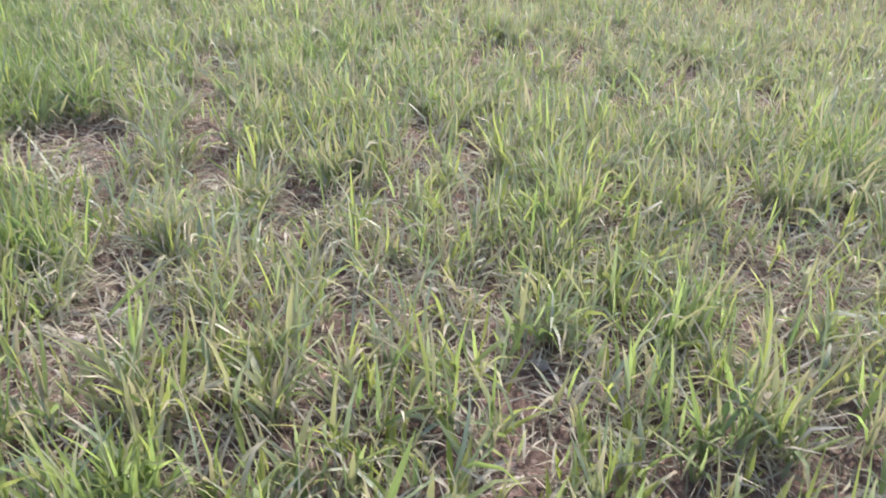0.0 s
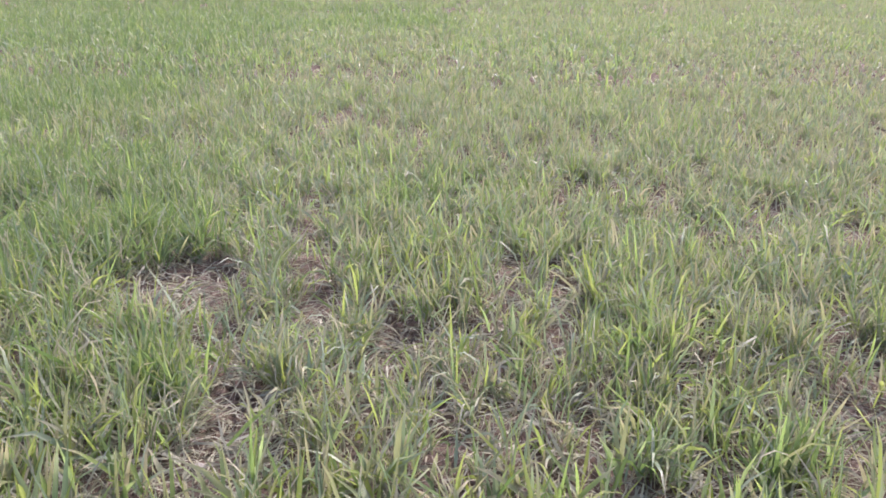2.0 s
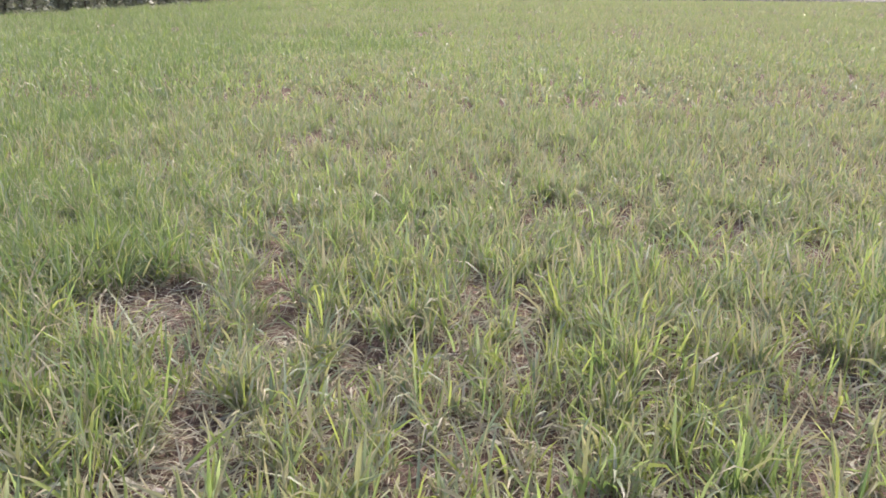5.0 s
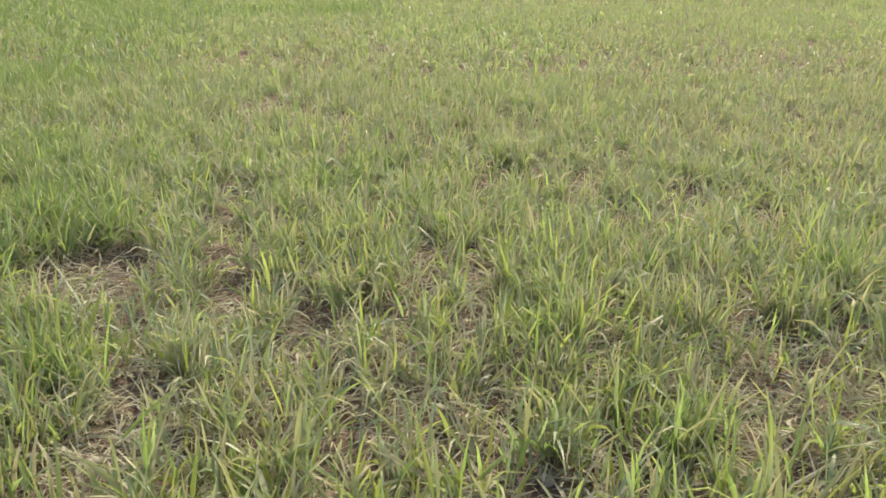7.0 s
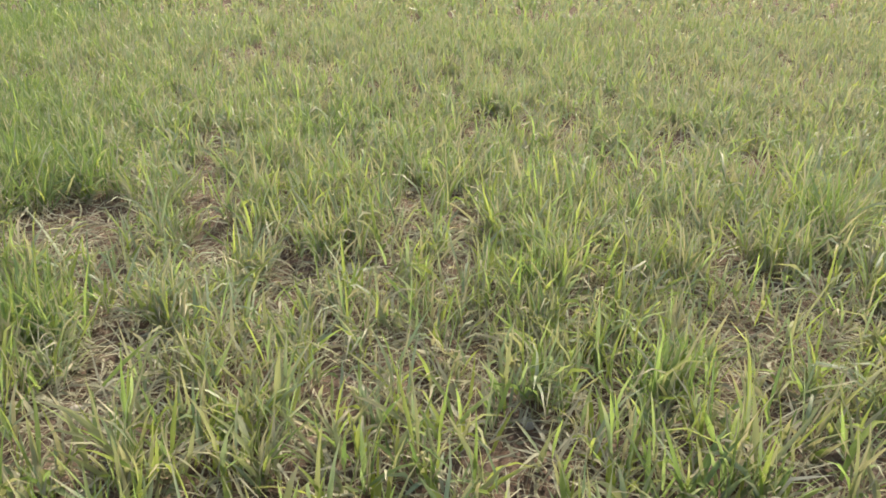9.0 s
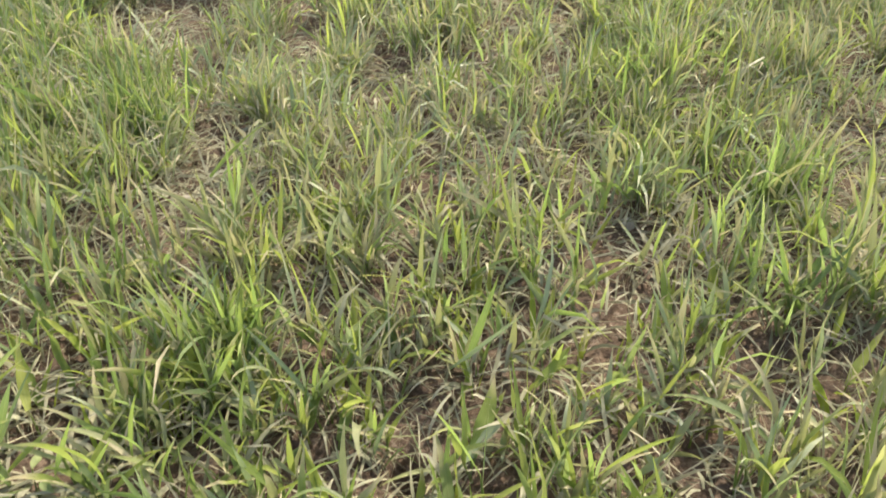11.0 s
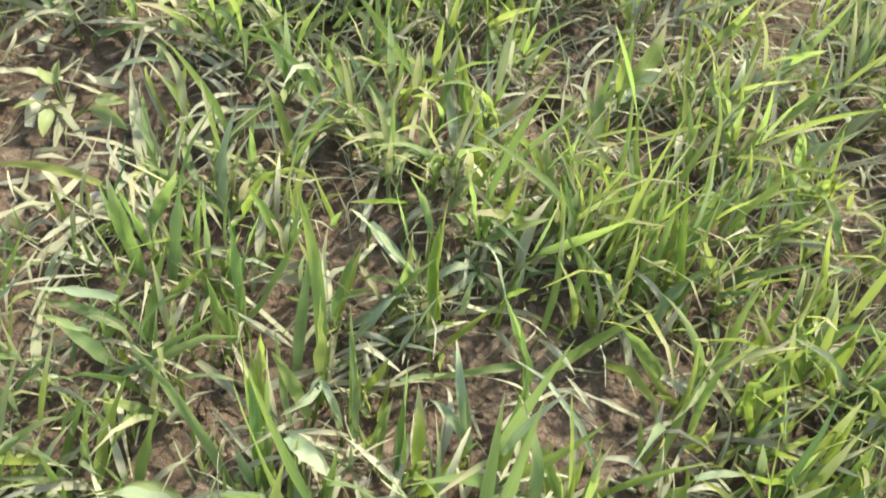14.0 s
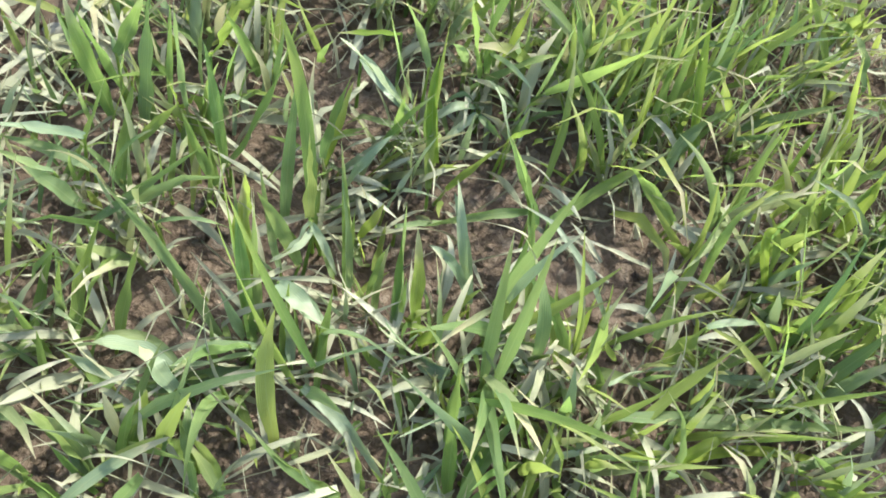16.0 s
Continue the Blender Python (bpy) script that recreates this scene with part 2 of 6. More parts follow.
def leaf_material(name, colours, through_colour, dry_tip, share, tip_colour=(0.34, 0.35, 0.09), rough=0.46, gloss=0.38, wash=1.0):
    """A waxy grass blade: ribs along it, a drying tip, light coming through."""
    m, nt, bsdf, out = material(name)
    r, geo = chance(nt)
    uv = nt.nodes.new("ShaderNodeUVMap")
    sep = nt.nodes.new("ShaderNodeSeparateXYZ")
    nt.links.new(uv.outputs["UV"], sep.inputs[0])
    u, v = sep.outputs[0], sep.outputs[1]
    wide = noise_of(nt, geo.outputs["Position"], 2.2, 2.0)
    fine = noise_of(nt, geo.outputs["Position"], 60.0, 4.0)
    base = ramp(nt, maths(nt, "ADD", maths(nt, "MULTIPLY", r, 0.75), maths(nt, "MULTIPLY", wide, 0.25)), colours)
    # Grey-green mottle: the pale sheen of a waxy blade put into its colour.
    base = mixed(nt, maths(nt, "MULTIPLY", fine, 0.25 * wash), base, (0.17, 0.22, 0.13))
    rib = maths(nt, "SINE", maths(nt, "MULTIPLY", u, 62.0))
    base = mixed(nt, maths(nt, "MULTIPLY", maths(nt, "ADD", rib, 1.0), 0.10 * wash), base, (0.33, 0.37, 0.20))
    vein = maths(nt, "LESS_THAN", maths(nt, "ABSOLUTE", maths(nt, "SUBTRACT", u, 0.5)), 0.045)
    base = mixed(nt, maths(nt, "MULTIPLY", vein, 0.3), base, (0.38, 0.42, 0.22))
    streak = noise_of(nt, stretched(nt, u, v, r), 1.0, 3.0)
    base = mixed(nt, maths(nt, "MULTIPLY", streak, 0.6), base, mixed(nt, 0.5, base, (0.05, 0.09, 0.03)))
    striae = nt.nodes.new("ShaderNodeMapRange")
    nt.links.new(noise_of(nt, stretched(nt, maths(nt, "MULTIPLY", u, 4.5), maths(nt, "MULTIPLY", v, 1.6), r), 1.0, 2.0), striae.inputs[0])
    striae.inputs[1].default_value, striae.inputs[2].default_value = 0.48, 0.72
    base = mixed(nt, maths(nt, "MULTIPLY", striae.outputs[0], 0.5), base, mixed(nt, 0.55, base, tip_colour))
    spots = nt.nodes.new("ShaderNodeMapRange")
    nt.links.new(noise_of(nt, geo.outputs["Position"], 170.0, 2.0), spots.inputs[0])
    spots.inputs[1].default_value, spots.inputs[2].default_value = 0.62, 0.70
    base = mixed(nt, maths(nt, "MULTIPLY", spots.outputs[0], 0.4), base, mixed(nt, 0.5, base, (0.22, 0.17, 0.08)))
    third = maths(nt, "FRACT", maths(nt, "MULTIPLY", r, 13.7))
    base = mixed(nt, maths(nt, "MULTIPLY", maths(nt, "MULTIPLY", v, third), 0.85), base, tip_colour)
    # pale mottling, with highlights painted in along with it
    patch = noise_of(nt, geo.outputs["Position"], 28.0, 3.0)
    base = mixed(nt, maths(nt, "MULTIPLY", patch, 0.32 * wash), base, mixed(nt, 0.6, base, (0.36, 0.39, 0.30)))
    # the tip dries first, on some leaves further down than on others
    second = maths(nt, "FRACT", maths(nt, "MULTIPLY", r, 7.31))
    edge = maths(nt, "ADD", maths(nt, "MULTIPLY", maths(nt, "SUBTRACT", v, maths(nt, "SUBTRACT", 1.25, maths(nt, "MULTIPLY", second, dry_tip))), 4.0),
                 maths(nt, "MULTIPLY", maths(nt, "SUBTRACT", fine, 0.5), 1.2))
    n = nt.nodes.new("ShaderNodeClamp")
    nt.links.new(edge, n.inputs[0])
    base = mixed(nt, n.outputs[0], base, (0.46, 0.40, 0.26))
    nt.links.new(base, bsdf.inputs["Base Color"])
    bsdf.inputs["Roughness"].default_value = rough
    bsdf.inputs["Specular IOR Level"].default_value = gloss
    normal = bump(nt, bsdf, maths(nt, "ADD", maths(nt, "MULTIPLY", rib, 0.5), fine), 0.4, 0.0007)
    trans = nt.nodes.new("ShaderNodeBsdfTranslucent")
    nt.links.new(mixed(nt, 0.6, base, through_colour), trans.inputs["Color"])
    nt.links.new(normal, trans.inputs["Normal"])
    mix = node(nt, "ShaderNodeMixShader", Fac=share)
    nt.links.new(bsdf.outputs[0], mix.inputs[1])
    nt.links.new(trans.outputs[0], mix.inputs[2])
    nt.links.new(mix.outputs[0], out.inputs["Surface"])
    return m


GREEN = leaf_material("wheat_leaf_green", [(0.0, (0.06, 0.145, 0.045)), (0.25, (0.115, 0.205, 0.07)), (0.5, (0.20, 0.265, 0.15)), (0.75, (0.19, 0.275, 0.08)), (1.0, (0.29, 0.32, 0.08))],
                      (0.40, 0.54, 0.18), 0.75, 0.50, rough=0.5, gloss=0.28, wash=0.6)
# Next two: lime of light through the blade, put into the base colour.
LIME = leaf_material("wheat_leaf_lime", [(0.0, (0.15, 0.25, 0.04)), (0.4, (0.22, 0.31, 0.05)), (0.75, (0.31, 0.36, 0.07)), (1.0, (0.40, 0.38, 0.13))],
                     (0.46, 0.55, 0.13), 0.85, 0.46, rough=0.52, gloss=0.2, wash=0.6)
BACKLIT = leaf_material("wheat_leaf_backlit", [(0.0, (0.13, 0.25, 0.02)), (0.4, (0.21, 0.34, 0.025)), (0.75, (0.30, 0.40, 0.035)), (1.0, (0.40, 0.41, 0.07))],
                      (0.47, 0.58, 0.11), 0.7, 0.52, (0.50, 0.44, 0.16), 0.55, 0.14, 0.3)
DEEP = leaf_material("wheat_leaf_deep_green", [(0.0, (0.04, 0.105, 0.035)), (0.35, (0.075, 0.155, 0.05)), (0.7, (0.13, 0.20, 0.10)), (1.0, (0.16, 0.24, 0.07))],
                     (0.22, 0.38, 0.07), 0.5, 0.36)
MEADOW = leaf_material("wheat_leaf_meadow_green", [(0.0, (0.055, 0.15, 0.025)), (0.35, (0.09, 0.20, 0.035)), (0.7, (0.14, 0.25, 0.05)), (1.0, (0.21, 0.29, 0.06))],
                       (0.42, 0.58, 0.16), 0.6, 0.50, (0.40, 0.42, 0.08), 0.5, 0.24, 0.7)
# Glaucous leaves; sheen on sky-facing blades is painted into this grey-green as well.
PALE = leaf_material("wheat_leaf_glaucous", [(0.0, (0.12, 0.19, 0.09)), (0.35, (0.19, 0.26, 0.15)), (0.7, (0.26, 0.325, 0.20)), (1.0, (0.35, 0.39, 0.26))],
                     (0.32, 0.44, 0.16), 0.8, 0.32, (0.46, 0.46, 0.30), 0.40, 0.7, 0.7)
FADED = leaf_material("wheat_leaf_faded", [(0.0, (0.17, 0.175, 0.085)), (0.35, (0.27, 0.26, 0.14)), (0.7, (0.41, 0.38, 0.245)), (1.0, (0.60, 0.57, 0.44))],
                      (0.46, 0.42, 0.20), 1.0, 0.34, (0.50, 0.45, 0.31), 0.42, 0.6)
YELLOW = leaf_material("wheat_leaf_yellowing", [(0.0, (0.16, 0.21, 0.095)), (0.3, (0.24, 0.27, 0.13)), (0.6, (0.30, 0.31, 0.20)), (0.8, (0.34, 0.325, 0.15)), (1.0, (0.42, 0.39, 0.27))],
                       (0.46, 0.47, 0.20), 1.0, 0.38)
DRY = leaf_material("withered_leaf", [(0.0, (0.15, 0.13, 0.08)), (0.35, (0.31, 0.28, 0.18)), (0.62, (0.47, 0.43, 0.31)), (1.0, (0.58, 0.55, 0.44))],
                    (0.5, 0.44, 0.32), 0.4, 0.22, (0.46, 0.42, 0.34), 0.75, 0.25)
# Greyed and lightened: haze over the distant row put into the leaf colour.
HEDGE_LEAF = leaf_material("shrub_leaf", [(0.0, (0.14, 0.15, 0.115)), (0.5, (0.22, 0.225, 0.175)), (0.75, (0.31, 0.30, 0.25)), (1.0, (0.55, 0.54, 0.50))],
                           (0.24, 0.28, 0.14), 0.3, 0.35, (0.20, 0.21, 0.16))
WEED_LEAF = leaf_material("weed_leaf", [(0.0, (0.16, 0.24, 0.09)), (0.5, (0.24, 0.30, 0.11)), (1.0, (0.34, 0.36, 0.16))], (0.42, 0.5, 0.12), 0.3, 0.35)


def soil_material():
    m, nt, bsdf, out = material("field_soil")
    geo = nt.nodes.new("ShaderNodeNewGeometry")
    p = geo.outputs["Position"]
    big, mid, fine = noise_of(nt, p, 1.3, 4.0), noise_of(nt, p, 30.0, 6.0, 0.62), noise_of(nt, p, 140.0, 5.0, 0.7)
    tilth = ramp(nt, mid, [(0.30, (0.06, 0.044, 0.036)), (0.48, (0.13, 0.094, 0.073)), (0.60, (0.225, 0.163, 0.128)), (0.74, (0.40, 0.31, 0.25))])
    tilth = mixed(nt, maths(nt, "MULTIPLY", fine, 0.35), tilth, (0.165, 0.122, 0.096))
    crumb = node(nt, "ShaderNodeTexVoronoi", Scale=95.0)
    nt.links.new(p, crumb.inputs["Vector"])
    shade = nt.nodes.new("ShaderNodeSeparateColor")
    nt.links.new(crumb.outputs["Color"], shade.inputs[0])
    tilth = mixed(nt, 0.26, tilth, ramp(nt, shade.outputs[0], [(0.0, (0.09, 0.062, 0.047)), (0.5, (0.22, 0.152, 0.115)), (0.85, (0.34, 0.25, 0.195)), (1.0, (0.54, 0.46, 0.39))]))
    tilth = mixed(nt, maths(nt, "MULTIPLY", big, 0.4), tilth, (0.15, 0.10, 0.074))
    sep = nt.nodes.new("ShaderNodeSeparateXYZ")
    nt.links.new(p, sep.inputs[0])
    # fallow, paler land past the far bund and beside the shrubs
    far = maths(nt, "GREATER_THAN", sep.outputs[1], 58.6)
    side = maths(nt, "LESS_THAN", maths(nt, "ADD", sep.outputs[0], maths(nt, "MULTIPLY", mid, 0.8)), -13.5)
    pale = ramp(nt, noise_of(nt, p, 0.35, 5.0), [(0.3, (0.12, 0.12, 0.095)), (0.7, (0.19, 0.185, 0.15))])
    nt.links.new(mixed(nt, maths(nt, "MAXIMUM", far, side), tilth, pale), bsdf.inputs["Base Color"])
    bsdf.inputs["Roughness"].default_value = 0.95
    bsdf.inputs["Specular IOR Level"].default_value = 0.15
    bump(nt, bsdf, maths(nt, "SUBTRACT", maths(nt, "ADD", maths(nt, "MULTIPLY", mid, 1.5), fine), maths(nt, "MULTIPLY", crumb.outputs["Distance"], 0.3)), 1.0, 0.011)
    return m


def stone_material(name, low, high, scale=40.0):
    m, nt, bsdf, out = material(name)
    tex = nt.nodes.new("ShaderNodeTexCoord")
    a, b = noise_of(nt, tex.outputs["Object"], scale, 5.0), noise_of(nt, tex.outputs["Object"], scale * 6, 4.0, 0.7)
    info = nt.nodes.new("ShaderNodeObjectInfo")
    nt.links.new(ramp(nt, maths(nt, "ADD", maths(nt, "MULTIPLY", a, 0.8), maths(nt, "MULTIPLY", info.outputs["Random"], 0.2)), [(0.3, low), (0.75, high)]), bsdf.inputs["Base Color"])
    bsdf.inputs["Roughness"].default_value = 0.9
    bump(nt, bsdf, maths(nt, "ADD", a, b), 0.8, 0.004)
    return m


SOIL = soil_material()
CLOD = stone_material("dry_clod", (0.09, 0.064, 0.05), (0.36, 0.265, 0.205))
PEBBLE = stone_material("pale_stone", (0.42, 0.38, 0.33), (0.62, 0.58, 0.52))
BARK = stone_material("shrub_stem", (0.10, 0.08, 0.06), (0.22, 0.18, 0.14))
BUND = stone_material("bund_earth", (0.09, 0.085, 0.075), (0.20, 0.18, 0.15), 3.0)


# ------------------------------------------------------------------ mesh helpers
def from_arrays(name, verts, quads, uvs, mat, smooth=True):
    """A mesh out of computed arrays: vertices, quads and one uv a vertex."""
    me = bpy.data.meshes.new(name)
    verts, quads = np.asarray(verts, np.float32), np.asarray(quads, np.int32)
    me.vertices.add(len(verts))
    me.vertices.foreach_set("co", verts.ravel())
    me.loops.add(quads.size)
    me.loops.foreach_set("vertex_index", quads.ravel())
    me.polygons.add(len(quads))
    me.polygons.foreach_set("loop_start", np.arange(0, quads.size, quads.shape[1], dtype=np.int32))
    if smooth:
        me.polygons.foreach_set("use_smooth", np.ones(len(quads), dtype=bool))
    if uvs is not None:
        layer = me.uv_layers.new(name="UVMap")
        layer.data.foreach_set("uv", np.asarray(uvs, np.float32)[quads.ravel()].ravel())
    me.update(calc_edges=True)
    me.materials.append(mat)
    return me


def bladed(base, az, rise, droop, curl, length, width, twist, roll, seg, fold, floor):
    """Arrays of grass blades. base (n, 3); az, rise, droop, curl, twist, roll in radians; floor: the height that each keeps above."""
    n = len(base)
    s = np.linspace(0, 1, seg + 1)
    mid = (s[1:] + s[:-1]) / 2
    e = rise[:, None] - droop[:, None] * mid[None] ** 1.4
    a = az[:, None] + curl[:, None] * mid[None]
    step = np.stack([np.cos(e) * np.cos(a), np.cos(e) * np.sin(a), np.sin(e)], 2) * (length / seg)[:, None, None]
    c = np.concatenate([np.zeros((n, 1, 3)), np.cumsum(step, 1)], 1) + base[:, None, :]
    over = floor[:, None] - c[:, :, 2]
    c[:, :, 2] = np.where(over > 0, floor[:, None] + 0.002 * s[None], c[:, :, 2])
    return ribbon(c, az[:, None] + curl[:, None] * s[None], width, twist, roll, fold)


BLADE = lambda s: (0.55 + 0.45 * np.clip(s / 0.3, 0, 1)) * np.clip((1 - s) / 0.6, 0.0, 1) ** 0.75
OVATE = lambda s: 0.06 + 0.94 * np.sin(np.pi * np.clip(s, 0, 1) ** 0.8) ** 0.8


def ribbon(c, heading, width, twist, roll, fold, outline=BLADE, wave=0.0):
    """Flat leaves along the lines c (n, points, 3), tapering by outline, creased along the middle where fold is over 0, with rippled edges."""
    n, m, _ = c.shape
    s = np.linspace(0, 1, m)
    t = np.gradient(c, axis=1)
    t /= np.linalg.norm(t, axis=2, keepdims=True) + 1e-9
    flat = np.stack([-np.sin(heading), np.cos(heading), np.zeros_like(heading)], 2)
    flat -= t * (flat * t).sum(2, keepdims=True)
    flat /= np.linalg.norm(flat, axis=2, keepdims=True) + 1e-9
    up = np.cross(t, flat)
    turn = (roll[:, None] + twist[:, None] * s[None])[..., None]
    side = flat * np.cos(turn) + up * np.sin(turn)
    nor = np.cross(t, side)
    shape = outline(s)
    shape[-1] = 0.02
    half = (width[:, None] * 0.5 * shape[None])[..., None]
    ripple = lambda turns: nor * half * wave * np.sin(turns * s[None] + 9.0 * roll[:, None])[..., None]
    one, two = c - side * half + ripple(17.0), c + side * half + ripple(13.0)
    v = np.stack([one, c - nor * half * fold, two] if fold > 0 else [one, two], 2)
    k = v.shape[2]
    idx = np.arange(n * m * k).reshape(n, m, k)
    q = np.stack([idx[:, :-1, :-1], idx[:, :-1, 1:], idx[:, 1:, 1:], idx[:, 1:, :-1]], -1).reshape(-1, 4)
    uv = np.empty((n, m, k, 2))
    uv[..., 0] = np.linspace(0, 1, k)[None, None, :]
    uv[..., 1] = s[None, :, None]
    return v.reshape(-1, 3), q, uv.reshape(-1, 2)


def one_blade(name, mat, rise, droop, curl, length, width, twist, roll, seg=10, fold=0.35, floor=-0.045, base=(0, 0, 0), az=0.0):
    arr = lambda v: np.array([v], float)
    v, q, uv = bladed(arr(base), arr(az), arr(rise), arr(droop), arr(curl), arr(length), arr(width), arr(twist), arr(roll), seg, fold, arr(floor))
    return from_arrays(name, v, q, uv, mat)


def tube(name, points, radii, sides, mat):
    """A tapering tube along computed points."""
    p = np.asarray(points, float)
    t = np.gradient(p, axis=0)
    t /= np.linalg.norm(t, axis=1, keepdims=True)
    ref = np.where(np.abs(t[:, 2:3]) > 0.9, [[1.0, 0, 0]], [[0, 0, 1.0]])
    a = np.cross(t, ref)
    a /= np.linalg.norm(a, axis=1, keepdims=True)
    b = np.cross(t, a)
    w = np.linspace(0, 2 * np.pi, sides, endpoint=False)
    v = p[:, None] + (a[:, None] * np.cos(w)[None, :, None] + b[:, None] * np.sin(w)[None, :, None]) * np.asarray(radii)[:, None, None]
    m = len(p)
    idx = np.arange(m * sides).reshape(m, sides)
    nxt = np.roll(idx, -1, axis=1)
    q = np.stack([idx[:-1], nxt[:-1], nxt[1:], idx[1:]], -1).reshape(-1, 4)
    uv = np.stack([np.tile(w / (2 * np.pi), m), np.repeat(np.linspace(0, 1, m), sides)], 1)
    return from_arrays(name, v.reshape(-1, 3), q, uv, mat)


def piece(name, mesh, parent, m=None, label=""):
    """A mesh object as a part under a thing."""
    ob = new(name, mesh)
    ob.parent = parent
    if m is not None:
        ob.matrix_basis = m
    if label:
        ob["label"] = label
    return ob


def broken_clod(name, mat, squash, seed):
    """An angular clod: the hull of some random points."""
    r = np.random.default_rng(seed)
    bm = bmesh.new()
    for _ in range(11):
        p = r.normal(0, 1, 3)
        p /= np.linalg.norm(p)
        bm.verts.new(p * r.uniform(0.6, 1.1) * np.array([1.0, 0.8, squash]))
    res = bmesh.ops.convex_hull(bm, input=bm.verts)
    bmesh.ops.delete(bm, geom=[g for g in res["geom_interior"] if g in list(bm.verts)], context="VERTS")
    me = bpy.data.meshes.new(name)
    bm.to_mesh(me)
    bm.free()
    me.materials.append(mat)
    return me


def rough_lump(name, mat, size, squash, seed, detail=2, uneven=0.35):
    """A stone or clod: an icosphere, broken up by noise."""
    bm = bmesh.new()
    bmesh.ops.create_icosphere(bm, subdivisions=detail, radius=1.0)
    for v in bm.verts:
        k = 1 + uneven * noise.noise(v.co * 1.3 + Vector((seed * 3.1, seed, 0))) + uneven * 0.5 * noise.noise(v.co * 3.1 + Vector((0, seed * 2.7, 5)))
        v.co = Vector((v.co.x * k * size, v.co.y * k * size * 0.85, v.co.z * k * size * squash))
    for f in bm.faces:
        f.smooth = detail > 2
    me = bpy.data.meshes.new(name)
    bm.to_mesh(me)
    bm.free()
    me.materials.append(mat)
    return me


# ------------------------------------------------------------------ the ground, one sheet to the horizon
def spread(lo, hi, step, grow, end_lo, end_hi):
    mid = list(np.arange(lo, hi + step / 2, step))
    a, d = [], step
    while (a[-1] if a else hi) < end_hi:
        d = d * grow
        a.append((a[-1] if a else hi) + d)
    b, d = [], step
    while (b[-1] if b else lo) > end_lo:
        d = d * grow
        b.append((b[-1] if b else lo) - d)
    return np.array(b[::-1] + mid + a)


gx = spread(-1.2, 0.9, 0.0125, 1.12, -2500, 2500)
gy = spread(-0.3, 2.3, 0.0125, 1.12, -2500, 2500)
mx, my = np.meshgrid(gx, gy)
gi = np.arange(mx.size).reshape(mx.shape)
gq = np.stack([gi[:-1, :-1], gi[:-1, 1:], gi[1:, 1:], gi[1:, :-1]], -1).reshape(-1, 4)
gv = np.stack([mx, my, ground(mx, my)], -1).reshape(-1, 3)
tagged(new("ground", from_arrays("ground", gv, gq, None, SOIL)), "dry brown crumbly field soil with paler fallow land beyond", "ground", kind="structure")


# ------------------------------------------------------------------ far edge of the field
def bund(y, x0, x1, high, seed):
    """A low bank of earth with dry tussocks between two fields."""
    xs = np.linspace(x0, x1, 160)
    prof = np.array([(-0.45, -0.03), (-0.22, 0.7), (0.0, 1.0), (0.2, 0.75), (0.45, -0.03)])
    h = high * (0.7 + 0.6 * vnoise(xs, xs * 0, 1.4, seed))
    v = np.stack([np.repeat(xs, 5), y + np.tile(prof[:, 0], 160) + np.repeat((vnoise(xs, xs * 0, 3.0, seed + 1) - 0.5) * 0.5, 5), np.repeat(h, 5) * np.tile(prof[:, 1], 160)], 1)
    idx = np.arange(160 * 5).reshape(160, 5)
    q = np.stack([idx[:-1, :-1], idx[1:, :-1], idx[1:, 1:], idx[:-1, 1:]], -1).reshape(-1, 4)
    return from_arrays("field_bund", v, q, None, BUND)


tagged(new("field_bund", bund(59.0, -13, 34, 0.30, 12)), "low dark earth bank along the end of the wheat", "bank", kind="structure")
tagged(new("field_bund", bund(84.0, -22, 50, 0.35, 14)), "second low earth bank across pale fallow land", "bank", kind="structure")


# ------------------------------------------------------------------ shrubs along the side of the field
def shrub(seed):
    """A leafy shrub: several stems from the root, side twigs, and a crown of separate leaves."""
    r = np.random.default_rng(seed)
    root = tagged(new("shrub"), "dark leafy shrub with pale sunlit leaves in a row", "shrub", "row of shrubs beside the field")
    tips = []
    for k in range(6):
        a, lean, h = r.uniform(0, 6.28), r.uniform(0.1, 0.5), r.uniform(1.3, 1.9)
        z = np.linspace(0, 1, 7)
        pts = np.stack([np.cos(a) * lean * z ** 1.3, np.sin(a) * lean * z ** 1.3, z * h], 1) + r.normal(0, 0.015, (7, 3)) * z[:, None]
        piece("stem", tube("stem", pts, 0.014 * (1.1 - z), 5, BARK), root)
        tips.append(pts)
    n = 340
    base = np.empty((n, 3))
    for i in range(n):
        pts = tips[r.integers(6)]
        f = r.uniform(0.02, 1.0)
        base[i] = pts[int(f * 6)] + r.normal(0, 0.16, 3) * (1.1 - 0.3 * f)
    base[:, 2] = np.clip(base[:, 2], 0.04, None)
    v, q, uv = bladed(base, r.uniform(0, 6.28, n), r.uniform(-0.2, 1.0, n), r.uniform(0.3, 1.6, n), r.normal(0, 0.3, n), r.uniform(0.10, 0.20, n),
                      r.uniform(0.085, 0.16, n), r.normal(0, 0.5, n), r.normal(0, 0.5, n), 2, 0.0, np.full(n, 0.03))
    piece("crown", from_arrays("crown", v, q, uv, HEDGE_LEAF), root)
    return root


shrubs = [shrub(40 + i) for i in range(5)]
ys = np.arange(13.0, 57.0, 0.8)
k = 0
